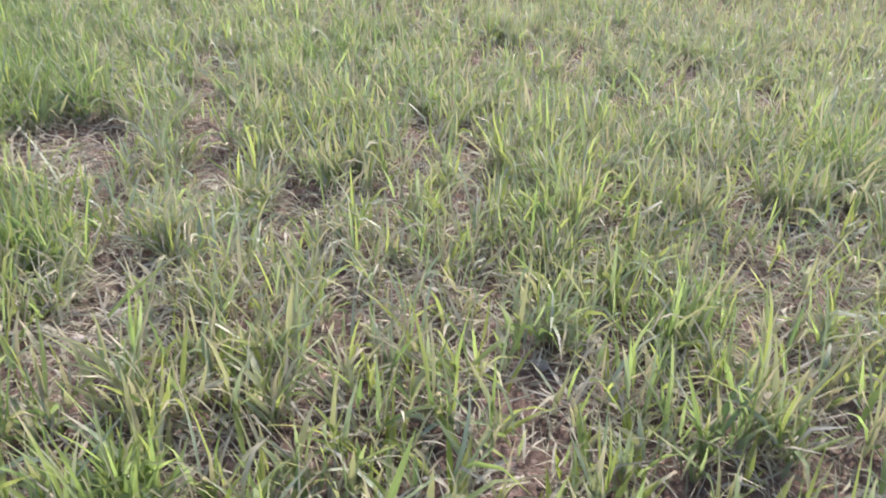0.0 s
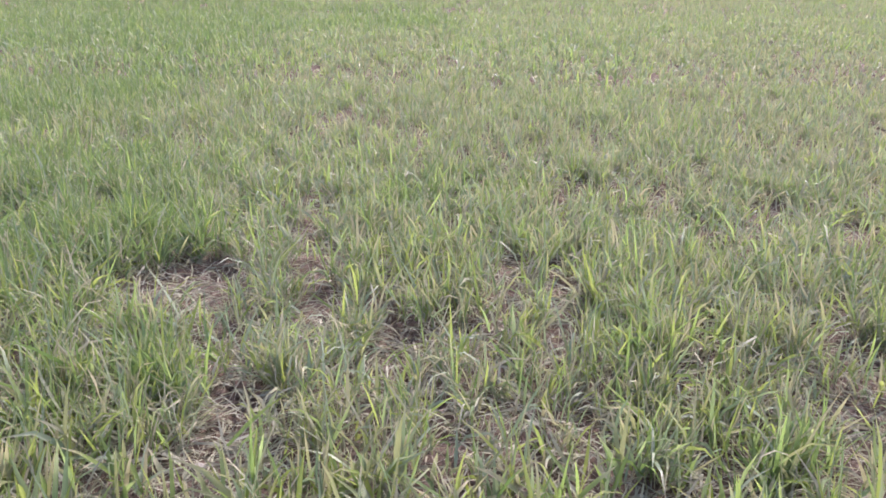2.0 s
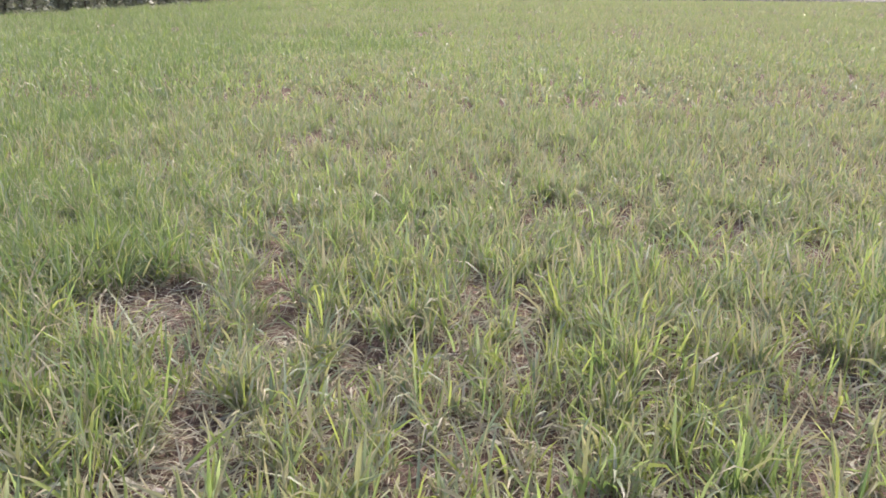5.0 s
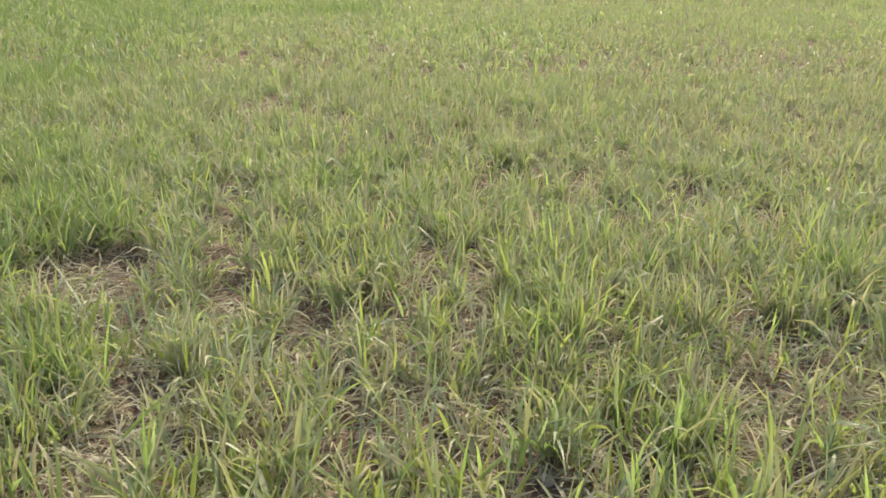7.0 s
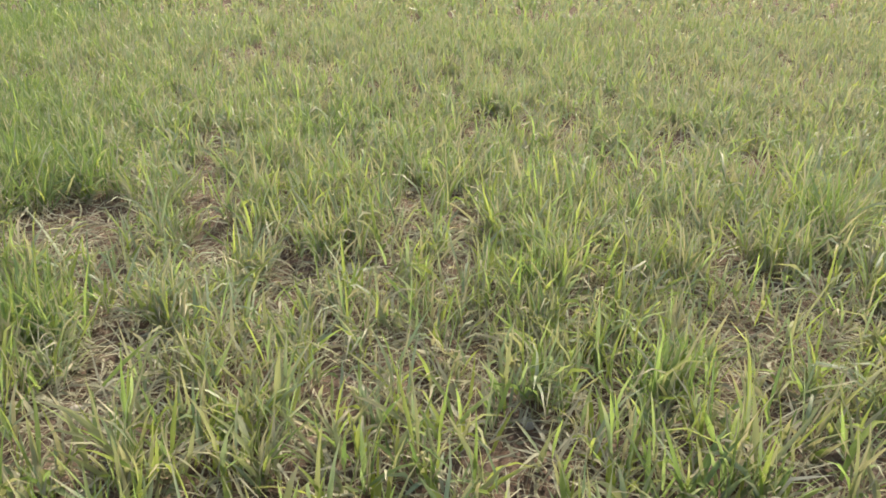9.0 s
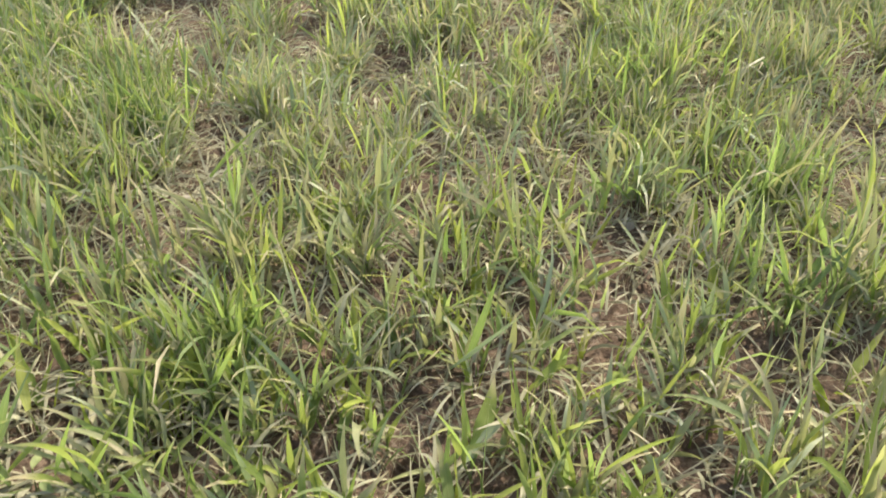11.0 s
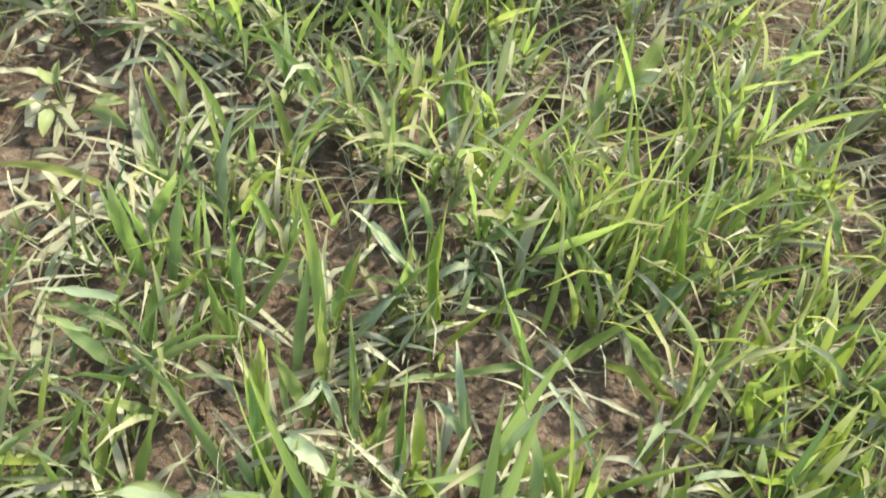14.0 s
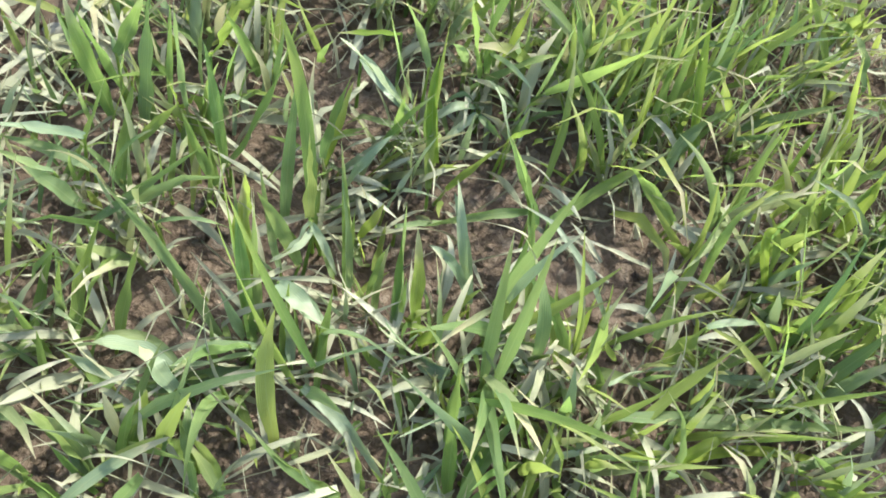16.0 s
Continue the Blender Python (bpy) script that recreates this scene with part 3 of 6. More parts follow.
for row, xrow in enumerate((-15.3, -16.3)):
    for yy in ys:
        m = pose(xrow + rng.normal(0, 0.15), yy + rng.normal(0, 0.2), 0.0, 0, 0, rng.uniform(0, 360)) @ Matrix.Scale(rng.uniform(0.85, 1.2), 4)
        if k < len(shrubs):
            shrubs[k].matrix_basis = m
        else:
            copy_thing(shrubs[k % len(shrubs)], m)
        k += 1


# ------------------------------------------------------------------ wheat: leaf and stem shapes
def leaf_set(mat, count, seed, rise, droop, length, width, twist=0.9):
    r = np.random.default_rng(seed)
    u = lambda ab: r.uniform(*ab)
    return [one_blade("leaf", mat, radians(u(rise)), radians(u(droop)), r.normal(0, 0.35), u(length), u(width), r.normal(0, twist), r.normal(0, 0.35)) for _ in range(count)]


ERECT = leaf_set(GREEN, 13, 1, (62, 88), (3, 38), (0.11, 0.20), (0.009, 0.0155)) + leaf_set(MEADOW, 6, 8, (60, 88), (3, 38), (0.11, 0.20), (0.009, 0.015))
ARCHED = leaf_set(GREEN, 12, 2, (55, 82), (40, 110), (0.12, 0.20), (0.010, 0.016), 0.9)
PALING = leaf_set(YELLOW, 8, 3, (45, 86), (5, 70), (0.10, 0.18), (0.008, 0.0145), 0.9) + leaf_set(PALE, 5, 7, (45, 86), (5, 70), (0.10, 0.18), (0.008, 0.014), 0.9) + leaf_set(LIME, 5, 6, (45, 86), (5, 70), (0.10, 0.18), (0.008, 0.0145), 0.9)
WITHERED = leaf_set(DRY, 12, 4, (5, 65), (50, 170), (0.08, 0.18), (0.005, 0.013), 2.0)


def stem_set(mat, count, seed):
    r = np.random.default_rng(seed)
    out = []
    for _ in range(count):
        z = np.linspace(0, 1, 5)
        lean, a, h = r.uniform(0, 0.02), r.uniform(0, 6.28), r.uniform(0.06, 0.11)
        pts = np.stack([np.cos(a) * lean * z ** 1.5, np.sin(a) * lean * z ** 1.5, h * z - 0.012], 1)
        out.append((tube("stem", pts, np.array([2.4, 2.3, 2.1, 1.8, 0.9]) * 0.001, 6, mat), pts))
    return out


STEMS = stem_set(GREEN, 6, 5)


def wheat_plant(seed, lush):
    """A tillering wheat plant: two to four stems, each with its leaves; the lowest leaves withered."""
    r = np.random.default_rng(seed)
    word = "deep green" if lush > 0.6 else "light green" if lush > 0.3 else "yellowing"
    root = tagged(new("wheat_plant"), word + " young wheat plant with withered lower leaves in dry soil", "wheat plant", "wheat plants in the field")
    size = 0.66 + 0.34 * lush
    for k in range(r.integers(3, 5) + (lush > 0.6)):
        off, a0 = 0.045 * math.sqrt(r.random()), r.uniform(0, 6.28)
        mesh, pts = STEMS[r.integers(len(STEMS))]
        sm = Matrix.Translation((off * math.cos(a0), off * math.sin(a0), 0)) @ pose(0, 0, 0, r.normal(0, 8), r.normal(0, 8), 0)
        piece("stem", mesh, root, sm)
        az = r.uniform(0, 6.28)
        for j in range(r.integers(3, 5)):
            f = min(4, 1 + j)
            at = sm @ Vector(pts[f])
            pick = r.random()
            if (j == 0 and pick < 0.85) or (j == 1 and pick < 0.42):
                lib, tag, lf = WITHERED, "withered straw-coloured leaf", 0.9
            elif pick < 0.92 - 0.5 * lush:
                lib, tag, lf = PALING, "", 1.0
            elif pick < 0.93:
                lib, tag, lf = ERECT, "", 1.0
            else:
                lib, tag, lf = ARCHED, "", 1.0
            az += math.pi + r.normal(0, 0.5)
            piece("leaf", lib[r.integers(len(lib))], root, Matrix.Translation(at) @ pose(0, 0, 0, 0, r.normal(0, 6), math.degrees(az)) @ Matrix.Scale(size * lf * r.uniform(0.8, 1.15), 4), tag)
    return root


# ------------------------------------------------------------------ wheat: where the plants stand
def sown(x0, x1, y0, y1, per_m2, seed):
    """Plant places in a stretch of the field, thinned by the density of the stand."""
    r = np.random.default_rng(seed)
    n = int((x1 - x0) * (y1 - y0) * per_m2 * 2.4)
    x, y = r.uniform(x0, x1, n), r.uniform(y0, y1, n)
    keep = r.random(n) * 2.4 < density(x, y)
    return x[keep], y[keep]


def wheat_stuff(x, y, leaves, seg, fold, seed, dry, wide=1.0, tall=1.0, lax=0.32, lime=1.0):
    """Blades of many plants as arrays, in tillers of four: green, yellowing and withered ones apart."""
    r = np.random.default_rng(seed)
    tillers = max(1, leaves // 4)
    tx, ty = np.repeat(x, tillers), np.repeat(y, tillers)
    tx, ty = tx + r.normal(0, 0.028, len(tx)), ty + r.normal(0, 0.028, len(tx))
    vigour = np.clip(r.normal(1.0, 0.22, len(tx)), 0.5, 1.5)
    lean_a, lean = r.uniform(0, 6.28, len(tx)), r.uniform(0, 0.35, len(tx))
    each = math.ceil(leaves / tillers)
    n = len(tx) * each
    px, py, vigour, lean_a, lean = (np.repeat(q, each) for q in (tx, ty, vigour, lean_a, lean))
    lush = lushness(px, py)
    up = r.uniform(0.0, 0.06, n) * vigour * tall
    px, py = px + r.normal(0, 0.006, n) + np.cos(lean_a) * lean * up, py + r.normal(0, 0.006, n) + np.sin(lean_a) * lean * up
    floor = ground(px, py)
    pick, other = r.random(n), r.random(n)
    low = np.clip(1.3 - up / (0.05 * tall), 0.6, 1.3)
    fading = 0.93 - 0.80 * lush
    wither = np.clip(dry * low, 0, 0.95)
    kind = np.where(pick < wither, 3, np.where(pick < wither + (1 - wither) * fading, np.where(other < 0.26 * lime, 1, 2), np.where(other < 0.14 * lime, 1, 0)))
    # Deep green for lush wheat; the least share stands in for shaded gaps.
    kind = np.where((kind == 0) & (r.random(n) < np.maximum(0.16, 1.3 * (lush - 0.44))), 4, kind)
    dull = r.random(n)
    grey = np.clip((py - 0.9) / 0.6, 0, 1) * np.clip((9.0 - py) / 4.0, 0.3, 1)
    kind = np.where((kind == 2) & (dull < 0.40 + 0.22 * grey) | (kind == 0) & (dull < 0.18 + 0.26 * grey) | (kind == 1) & (dull < 0.22 * grey), 5,
                    np.where((kind == 0) & (dull > 0.6 + 0.15 * grey), 6, kind))
    kind = np.where((kind == 5) & (r.random(n) < 0.2 + 0.28 * grey), 7, kind)
    out = []
    for kk, mat in ((0, GREEN), (4, DEEP), (1, LIME), (2, YELLOW), (3, DRY), (5, PALE), (6, MEADOW), (7, FADED)):
        s = kind == kk
        m = int(s.sum())
        live = kk != 3
        arch = r.random(m) < (lax if live else 0.5)
        rise = np.radians(np.where(arch, r.uniform(50, 82, m), 89 - 44 * r.random(m) ** 1.3) if live else 87 * r.random(m) ** 0.55)
        droop = np.radians(np.where(arch, r.uniform(40, 140, m), r.uniform(2, 28, m)))
        length = r.uniform(0.075, 0.175, m) * (0.8 + 0.4 * lush[s]) * vigour[s] * (tall if live else 0.85 * tall)
        width = (r.uniform(0.004, 0.0075, m) + 0.005 * r.random(m) ** 3) * (wide if live else 0.6 * wide)
        base = np.stack([px[s], py[s], floor[s] + up[s] * (1.0 if live else 0.7)], 1)
        v, q, uv = bladed(base, r.uniform(0, 6.28, m), rise, droop, r.normal(0, 0.35, m), length, width, r.normal(0, 1.1, m), r.normal(0, 0.6, m), seg if live else max(1, seg - 1), fold if live else 0.0, floor[s] + 0.004)
        out.append((v, q, uv, mat))
    return out


def crop(label, groups):
    words = {GREEN: "green ", DEEP: "deep green ", LIME: "lime-green ", YELLOW: "yellowing ", PALE: "grey-green ", FADED: "faded straw-green ", MEADOW: "bright green ", DRY: "withered "}
    for v, q, uv, mat in groups:
        tagged(new("wheat_crop", from_arrays("wheat_crop", v, q, uv, mat)), words[mat] + label, "wheat", kind="stuff")


def inside(x, y, margin):
    return (x > -(0.80 * y + 0.55 + margin)) & (x < 0.62 * y + 0.50 + margin)


# ------------------------------------------------------------------ plants and leaves that can be told apart close to the eye
LONG_BLADE = lambda s: (0.62 + 0.38 * np.clip(s / 0.22, 0, 1)) * np.clip((1 - s) / 0.48, 0.0, 1) ** 0.8


def swung(base, az, reach, rise, arch, bow, width, mat, roll, twist, points=16, wave=0.35):
    """One leaf from its foot, by heading, reach, rise of the tip, arch of the middle and bow to its left (metres)."""
    s = np.linspace(0, 1, points)
    a = math.radians(az)
    c = np.stack([base[0] + np.cos(a) * reach * s, base[1] + np.sin(a) * reach * s, base[2] + rise * s + 4 * arch * s * (1 - s)], 1)
    c[:, 0] -= math.sin(a) * bow * np.sin(np.pi * s)
    c[:, 1] += math.cos(a) * bow * np.sin(np.pi * s)
    v, q, uv = ribbon(c[None], np.full((1, points), a), np.array([width]), np.array([twist]), np.array([roll]), 0.45, LONG_BLADE, wave)
    return from_arrays("leaf", v, q, uv, mat)


def set_plant(px, py, leaves):
    """A wheat plant given leaf by leaf: tone, foot (cm from the root), heading (degrees), reach, rise, arch, bow (cm), width (mm)."""
    green = sum(l[0] in "gp" for l in leaves) > len(leaves) / 2
    # Yellowing: withered leaves, and ones painted lime as if backlit.
    root = tagged(new("wheat_plant"), ("green" if green else "yellowing") + " wheat plant with broad bent leaves in cracked soil", "wheat plant", "wheat plants in the field")
    z = float(ground(px, py))
    root.matrix_basis = Matrix.Translation((px, py, z))
    r = np.random.default_rng(int(abs(px * 7919 + py * 104729) * 10))
    # y: base colour holds the lime of light coming through
    tones = {"p": (PALE, PALE, DEEP), "g": (GREEN, MEADOW, MEADOW), "y": (BACKLIT, BACKLIT, LIME), "d": (DRY, DRY, DRY)}
    for tone, fx, fy, fz, az, reach, rise, arch, bow, width in leaves:
        foot = np.array((fx, fy, fz)) / 100
        mesh = swung(foot, az, reach / 100, rise / 100, arch / 100, bow / 100, width / 1000, tones[tone][r.integers(3)], r.normal(0, 0.45), r.normal(0, 1.1))
        piece("leaf", mesh, root, None, "withered straw-coloured leaf" if tone == "d" else "")
        # the sheath that carries the leaf
        s = np.linspace(0, 1, 5)[:, None]
        below = np.array((0.45 * foot[0] + r.normal(0, 0.004), 0.45 * foot[1] + r.normal(0, 0.004), -0.03))
        pts = below * (1 - s) + foot * s
        piece("stem", tube("stem", pts, np.array([2.1, 2.0, 1.8, 1.5, 1.1]) * 0.001, 6, DRY if tone == "d" else MEADOW), root)
        if fz < 5 and tone != "d":
            foot2 = (foot[0] + r.normal(0, 0.012), foot[1] + r.normal(0, 0.012), 0.006)
            mesh = swung(foot2, r.uniform(0, 360), r.uniform(0.01, 0.05), r.uniform(0.02, 0.07), r.uniform(0, 0.015), 0.0, width * r.uniform(0.35, 0.7) / 1000,
                         DRY if r.random() < 0.4 else tones[tone][r.integers(3)], r.normal(0, 0.6), r.normal(0, 1.0), 8)
            piece("leaf", mesh, root)
    for k in range(2):
        piece("leaf", WITHERED[r.integers(len(WITHERED))], root, Matrix.Translation((r.normal(0, 0.01), r.normal(0, 0.01), 0.03)) @ pose(0, 0, 0, 0, 0, r.uniform(0, 360)) @ Matrix.Scale(0.8, 4), "withered straw-coloured leaf")


def loose_leaf(px, py, up, az, reach, rise, arch, width):
    """A bleached dead leaf lying over soil and stubble."""
    r = np.random.default_rng(int(abs(px * 7919 + py * 104729) * 10))
    ob = new("withered_leaf", swung((0, 0, up / 100), az, reach / 100, rise / 100, arch / 100, 0.0, width * 1.2 / 1000, DRY, r.normal(0, 0.25), r.normal(0, 0.35)))
    ob.matrix_basis = Matrix.Translation((px, py, float(ground(px, py))))
    tagged(ob, "bleached withered wheat leaf lying on the soil", "dead leaf", "withered leaves on the soil")


set_plant(-0.263, 0.058, [
    ("g", 0.0, 0.0, 2.0, 116, 12.0, 10.0, -1.6, 0.2, 9),
    ("g", -0.7, 0.5, 2.8, 118, 12.9, 11.0, 1.0, -0.1, 7),
    ("y", 0.5, 1.2, 2.1, 117, 11.0, 9.0, -2.0, 0.5, 10),
    ("g", 2.8, -0.5, 3.1, 101, 4.6, 6.0, -2.0, 0.2, 9),
    ("g", 0.0, -0.6, 4.9, -134, 6.3, 2.0, 0.5, -0.5, 10),
    ("p", -0.7, -2.0, 2.4, -149, 9.2, 1.0, -0.2, 0.4, 14),
    ("g", -0.1, -4.0, 1.2, -53, 6.8, 2.0, 0.2, 0.2, 8),
    ("g", 4.4, 0.4, 1.8, 123, 4.8, 4.0, -1.1, -0.0, 7)])
set_plant(-0.262, 0.120, [
    ("g", 0.0, 0.0, 6.0, 121, 7.0, 6.0, -1.3, 0.1, 7),
    ("p", 1.7, 4.0, 8.0, -123, 4.8, -1.0, 1.0, 0.9, 7),
    ("p", 0.6, -1.7, 7.7, -26, 5.1, 0.0, 0.5, 0.0, 16)])
set_plant(-0.214, 0.078, [
    ("g", 0.0, 0.0, 7.0, 1, 4.8, 0.0, 0.1, -0.0, 6),
    ("g", 1.3, -3.9, 2.8, 97, 6.7, 6.0, 0.1, 0.1, 8)])
set_plant(-0.316, 0.016, [
    ("p", 0.0, 0.0, 5.0, -170, 9.0, 0.0, -0.0, -1.5, 15),
    ("p", 1.2, -1.6, 4.8, 149, 4.5, 1.0, 1.5, 0.0, 15),
    ("g", 3.3, 0.1, 1.6, 109, 4.6, 5.0, -1.7, 0.1, 7)])
set_plant(-0.356, -0.009, [
    ("g", 0.0, 0.0, 3.0, 165, 5.0, 2.0, -0.0, 0.0, 13)])
set_plant(-0.433, -0.047, [
    ("d", 0.0, 0.0, 2.9, 34, 6.8, 2.1, 0.1, 0.3, 13)])
set_plant(-0.340, -0.076, [
    ("g", 0.0, 0.0, 3.0, 154, 6.1, 4.0, 0.5, -0.4, 16),
    ("g", -0.8, -2.3, 3.3, 45, 9.1, 4.0, -0.1, 0.7, 10),
    ("g", 1.5, 2.4, 2.2, 83, 4.3, 4.0, 0.7, -0.2, 15)])
set_plant(-0.261, -0.068, [
    ("p", 0.0, 0.0, 3.0, 121, 6.2, 4.0, 1.9, -0.3, 8),
    ("g", 1.6, 1.0, 1.1, 143, 5.0, 2.0, 0.5, -0.5, 8)])
set_plant(-0.154, -0.040, [
    ("g", 0.0, 0.0, 3.0, 168, 5.9, 3.0, -0.6, 0.2, 10),
    ("g", 1.5, 1.2, 1.3, 124, 3.6, 3.0, 0.7, -0.1, 7)])
set_plant(-0.103, 0.076, [
    ("p", 0.0, 0.0, 4.0, 158, 6.5, 2.0, -1.1, 0.2, 12),
    ("y", -2.6, 2.9, 1.6, 47, 4.8, 3.0, -1.8, 0.4, 11),
    ("y", 2.4, -2.5, 2.5, 37, 4.3, 2.0, -0.1, -0.0, 11),
    ("g", -4.4, -0.5, 2.1, 164, 3.5, 3.0, -1.0, 0.1, 8),
    ("g", -1.2, -2.4, 1.5, 134, 3.3, 3.0, -1.1, 0.1, 10)])
set_plant(-0.153, 0.108, [
    ("g", 0.0, 0.0, 2.0, 106, 6.5, 8.0, -0.2, 0.1, 8),
    ("g", -2.4, 1.4, 0.7, 94, 5.1, 5.0, -0.6, 0.3, 7),
    ("g", -3.0, 1.6, -0.3, 138, 3.1, 3.9, -0.1, -0.2, 6),
    ("d", 3.0, 2.3, 1.5, 117, 5.9, 4.0, 2.0, -1.1, 8)])
set_plant(-0.078, 0.126, [
    ("g", 0.0, 0.0, 2.0, 83, 7.4, 9.0, -2.0, -0.4, 13),
    ("p", -2.6, 3.2, 3.1, 118, 7.6, 7.0, 2.2, 0.3, 8)])
set_plant(-0.060, 0.235, [
    ("g", 0.0, 0.0, 5.0, 137, 6.4, 6.0, -0.1, -0.4, 10)])
set_plant(-0.183, 0.205, [
    ("p", 0.0, 0.0, 4.0, 23, 11.6, 1.0, -1.5, 0.8, 8),
    ("g", -2.0, -3.8, 1.7, 128, 4.1, 6.0, -1.8, 0.1, 7),
    ("y", -0.8, -4.0, 1.8, 91, 3.9, 3.0, -0.5, -0.0, 7)])
set_plant(-0.241, 0.229, [
    ("p", 0.0, 0.0, 4.0, 49, 4.9, 5.0, 1.2, -0.2, 9),
    ("g", -2.4, 0.8, 6.4, 84, 6.4, 5.0, -0.6, 0.4, 10)])
set_plant(-0.263, 0.342, [
    ("p", 0.0, 0.0, 8.0, -32, 8.0, -2.0, 1.2, -0.5, 12)])
set_plant(-0.204, 0.255, [
    ("p", 0.0, 0.0, 2.0, -127, 7.7, 1.0, -0.2, -0.1, 11),
    ("y", 3.8, 1.6, 4.7, 110, 6.5, 8.0, 0.4, 0.6, 11)])
set_plant(-0.208, 0.134, [
    ("g", 0.0, 0.0, 2.0, 111, 10.5, 9.0, -1.1, -0.3, 8),
    ("g", -1.3, 0.5, 3.9, 131, 3.8, 3.0, -0.7, -0.2, 8)])
set_plant(-0.081, 0.017, [
    ("g", 0.0, 0.0, 2.0, 104, 6.0, 7.0, 1.0, 0.1, 11),
    ("g", 1.9, -2.1, 2.4, 78, 6.2, 5.0, 0.1, 0.2, 11)])
set_plant(-0.033, 0.125, [
    ("p", 0.0, 0.0, 4.0, -150, 7.8, 1.0, 2.3, 0.1, 7),
    ("p", -0.2, -2.3, 3.5, 163, 3.4, 1.0, 0.2, -0.0, 10),
    ("g", 3.3, -2.8, 3.2, -154, 5.2, 1.1, 0.1, -0.3, 13)])
set_plant(-0.005, 0.028, [
    ("g", 0.0, 0.0, 2.0, 128, 4.9, 4.0, 1.5, 0.3, 11)])
set_plant(-0.389, 0.173, [
    ("g", 0.0, 0.0, 2.0, 94, 3.9, 5.0, -0.6, 0.1, 6),
    ("g", 3.7, 0.1, 2.0, 106, 3.7, 5.0, 0.4, -0.3, 6),
    ("y", 2.2, -0.2, 1.6, 96, 4.5, 5.0, -0.2, 0.1, 6),
    ("g", -0.7, -1.7, 1.3, 111, 2.8, 6.0, -1.2, 0.1, 6)])
set_plant(-0.313, 0.141, [
    ("y", 0.0, 0.0, 4.0, 96, 4.1, 4.0, -0.4, -0.1, 11)])
set_plant(-0.469, 0.229, [
    ("g", 0.0, 0.0, 3.9, 133, 4.9, 11.1, 0.7, 0.2, 15),
    ("g", 0.1, 2.7, 3.6, 154, 4.1, 8.9, 1.2, 0.2, 10),
    ("g", -0.8, 4.3, 7.6, 50, 4.0, 6.0, -1.0, 0.5, 14),
    ("p", 2.6, 0.9, 3.0, 91, 6.0, 11.0, -0.1, 0.1, 15)])
set_plant(-0.480, 0.153, [
    ("g", 0.0, 0.0, 3.0, 58, 7.0, 10.0, -1.3, 0.5, 11),
    ("p", 2.4, 2.2, 8.5, -164, 7.4, 1.0, -0.3, -0.4, 10),
    ("p", 3.4, 0.7, 5.8, -176, 7.8, 2.0, -0.1, -0.4, 11),
    ("g", 3.3, -2.3, 3.7, 180, 4.0, 4.9, 0.5, -0.1, 14),
    ("p", 0.9, -1.2, 6.9, -166, 3.8, 3.0, -0.1, -0.0, 9)])
set_plant(-0.478, 0.277, [
    ("p", 0.0, 0.0, 6.0, 140, 3.3, 4.0, 0.6, -0.0, 9)])
set_plant(-0.395, 0.240, [
    ("g", 0.0, 0.0, 7.0, 106, 4.0, 10.0, 0.4, 0.1, 7),
    ("g", -2.6, 1.2, 4.1, 91, 4.3, 9.9, -0.8, 0.2, 6),
    ("y", 2.0, 2.5, 12.3, 86, 6.0, 0.0, -0.6, 0.3, 10),
    ("y", -0.7, 0.0, 6.6, 146, 1.1, 3.0, 0.0, -0.1, 5),
    ("y", -0.7, 0.0, 6.6, 37, 2.0, 2.0, -0.3, -0.1, 5)])
set_plant(-0.350, 0.210, [
    ("g", 0.0, 0.0, 3.0, 116, 4.9, 12.0, 1.2, -0.1, 10),
    ("g", 0.4, 0.1, 4.1, 69, 10.3, 11.0, -0.9, -0.3, 11),
    ("g", 0.2, -2.2, 3.7, 141, 4.8, 6.0, 0.0, 0.2, 9)])
set_plant(-0.355, 0.274, [
    ("d", 0.0, 0.0, 4.0, 104, 8.9, 5.0, -0.5, 1.0, 11)])
set_plant(-0.257, 0.187, [
    ("g", 0.0, 0.0, 4.0, 121, 13.1, 14.0, 2.0, -0.7, 12),
    ("g", -2.3, -1.2, 3.7, 100, 9.6, 10.0, -0.1, 0.2, 11),
    ("p", 0.9, -2.8, 9.6, -122, 4.4, -2.0, 0.2, 0.5, 7),
    ("p", 1.1, -3.0, 9.6, -37, 3.8, -4.0, 0.3, 0.1, 7),
    ("y", 0.1, -1.0, 6.4, 108, 4.9, 6.0, 0.2, -0.1, 13)])
set_plant(-0.431, 0.167, [
    ("g", 0.0, 0.0, 3.3, 97, 7.8, 5.7, 0.5, -0.0, 12),
    ("y", 0.5, 3.3, 5.2, 39, 4.4, 4.0, 0.0, 0.0, 9)])
set_plant(-0.433, 0.111, [
    ("p", 0.0, 0.0, 5.0, 43, 11.4, 6.0, 0.1, 0.0, 8)])
set_plant(-0.405, 0.020, [
    ("g", 0.0, 0.0, 3.0, 92, 8.4, 6.0, -0.8, 0.7, 13),
    ("g", -3.8, -0.8, 1.8, 85, 7.7, 8.0, -2.0, 0.7, 9),
    ("g", 3.2, 1.2, 2.5, 86, 6.6, 7.0, 0.2, 0.2, 11),
    ("d", 2.5, -2.8, 4.3, -132, 6.2, 2.0, -0.1, -0.3, 11)])
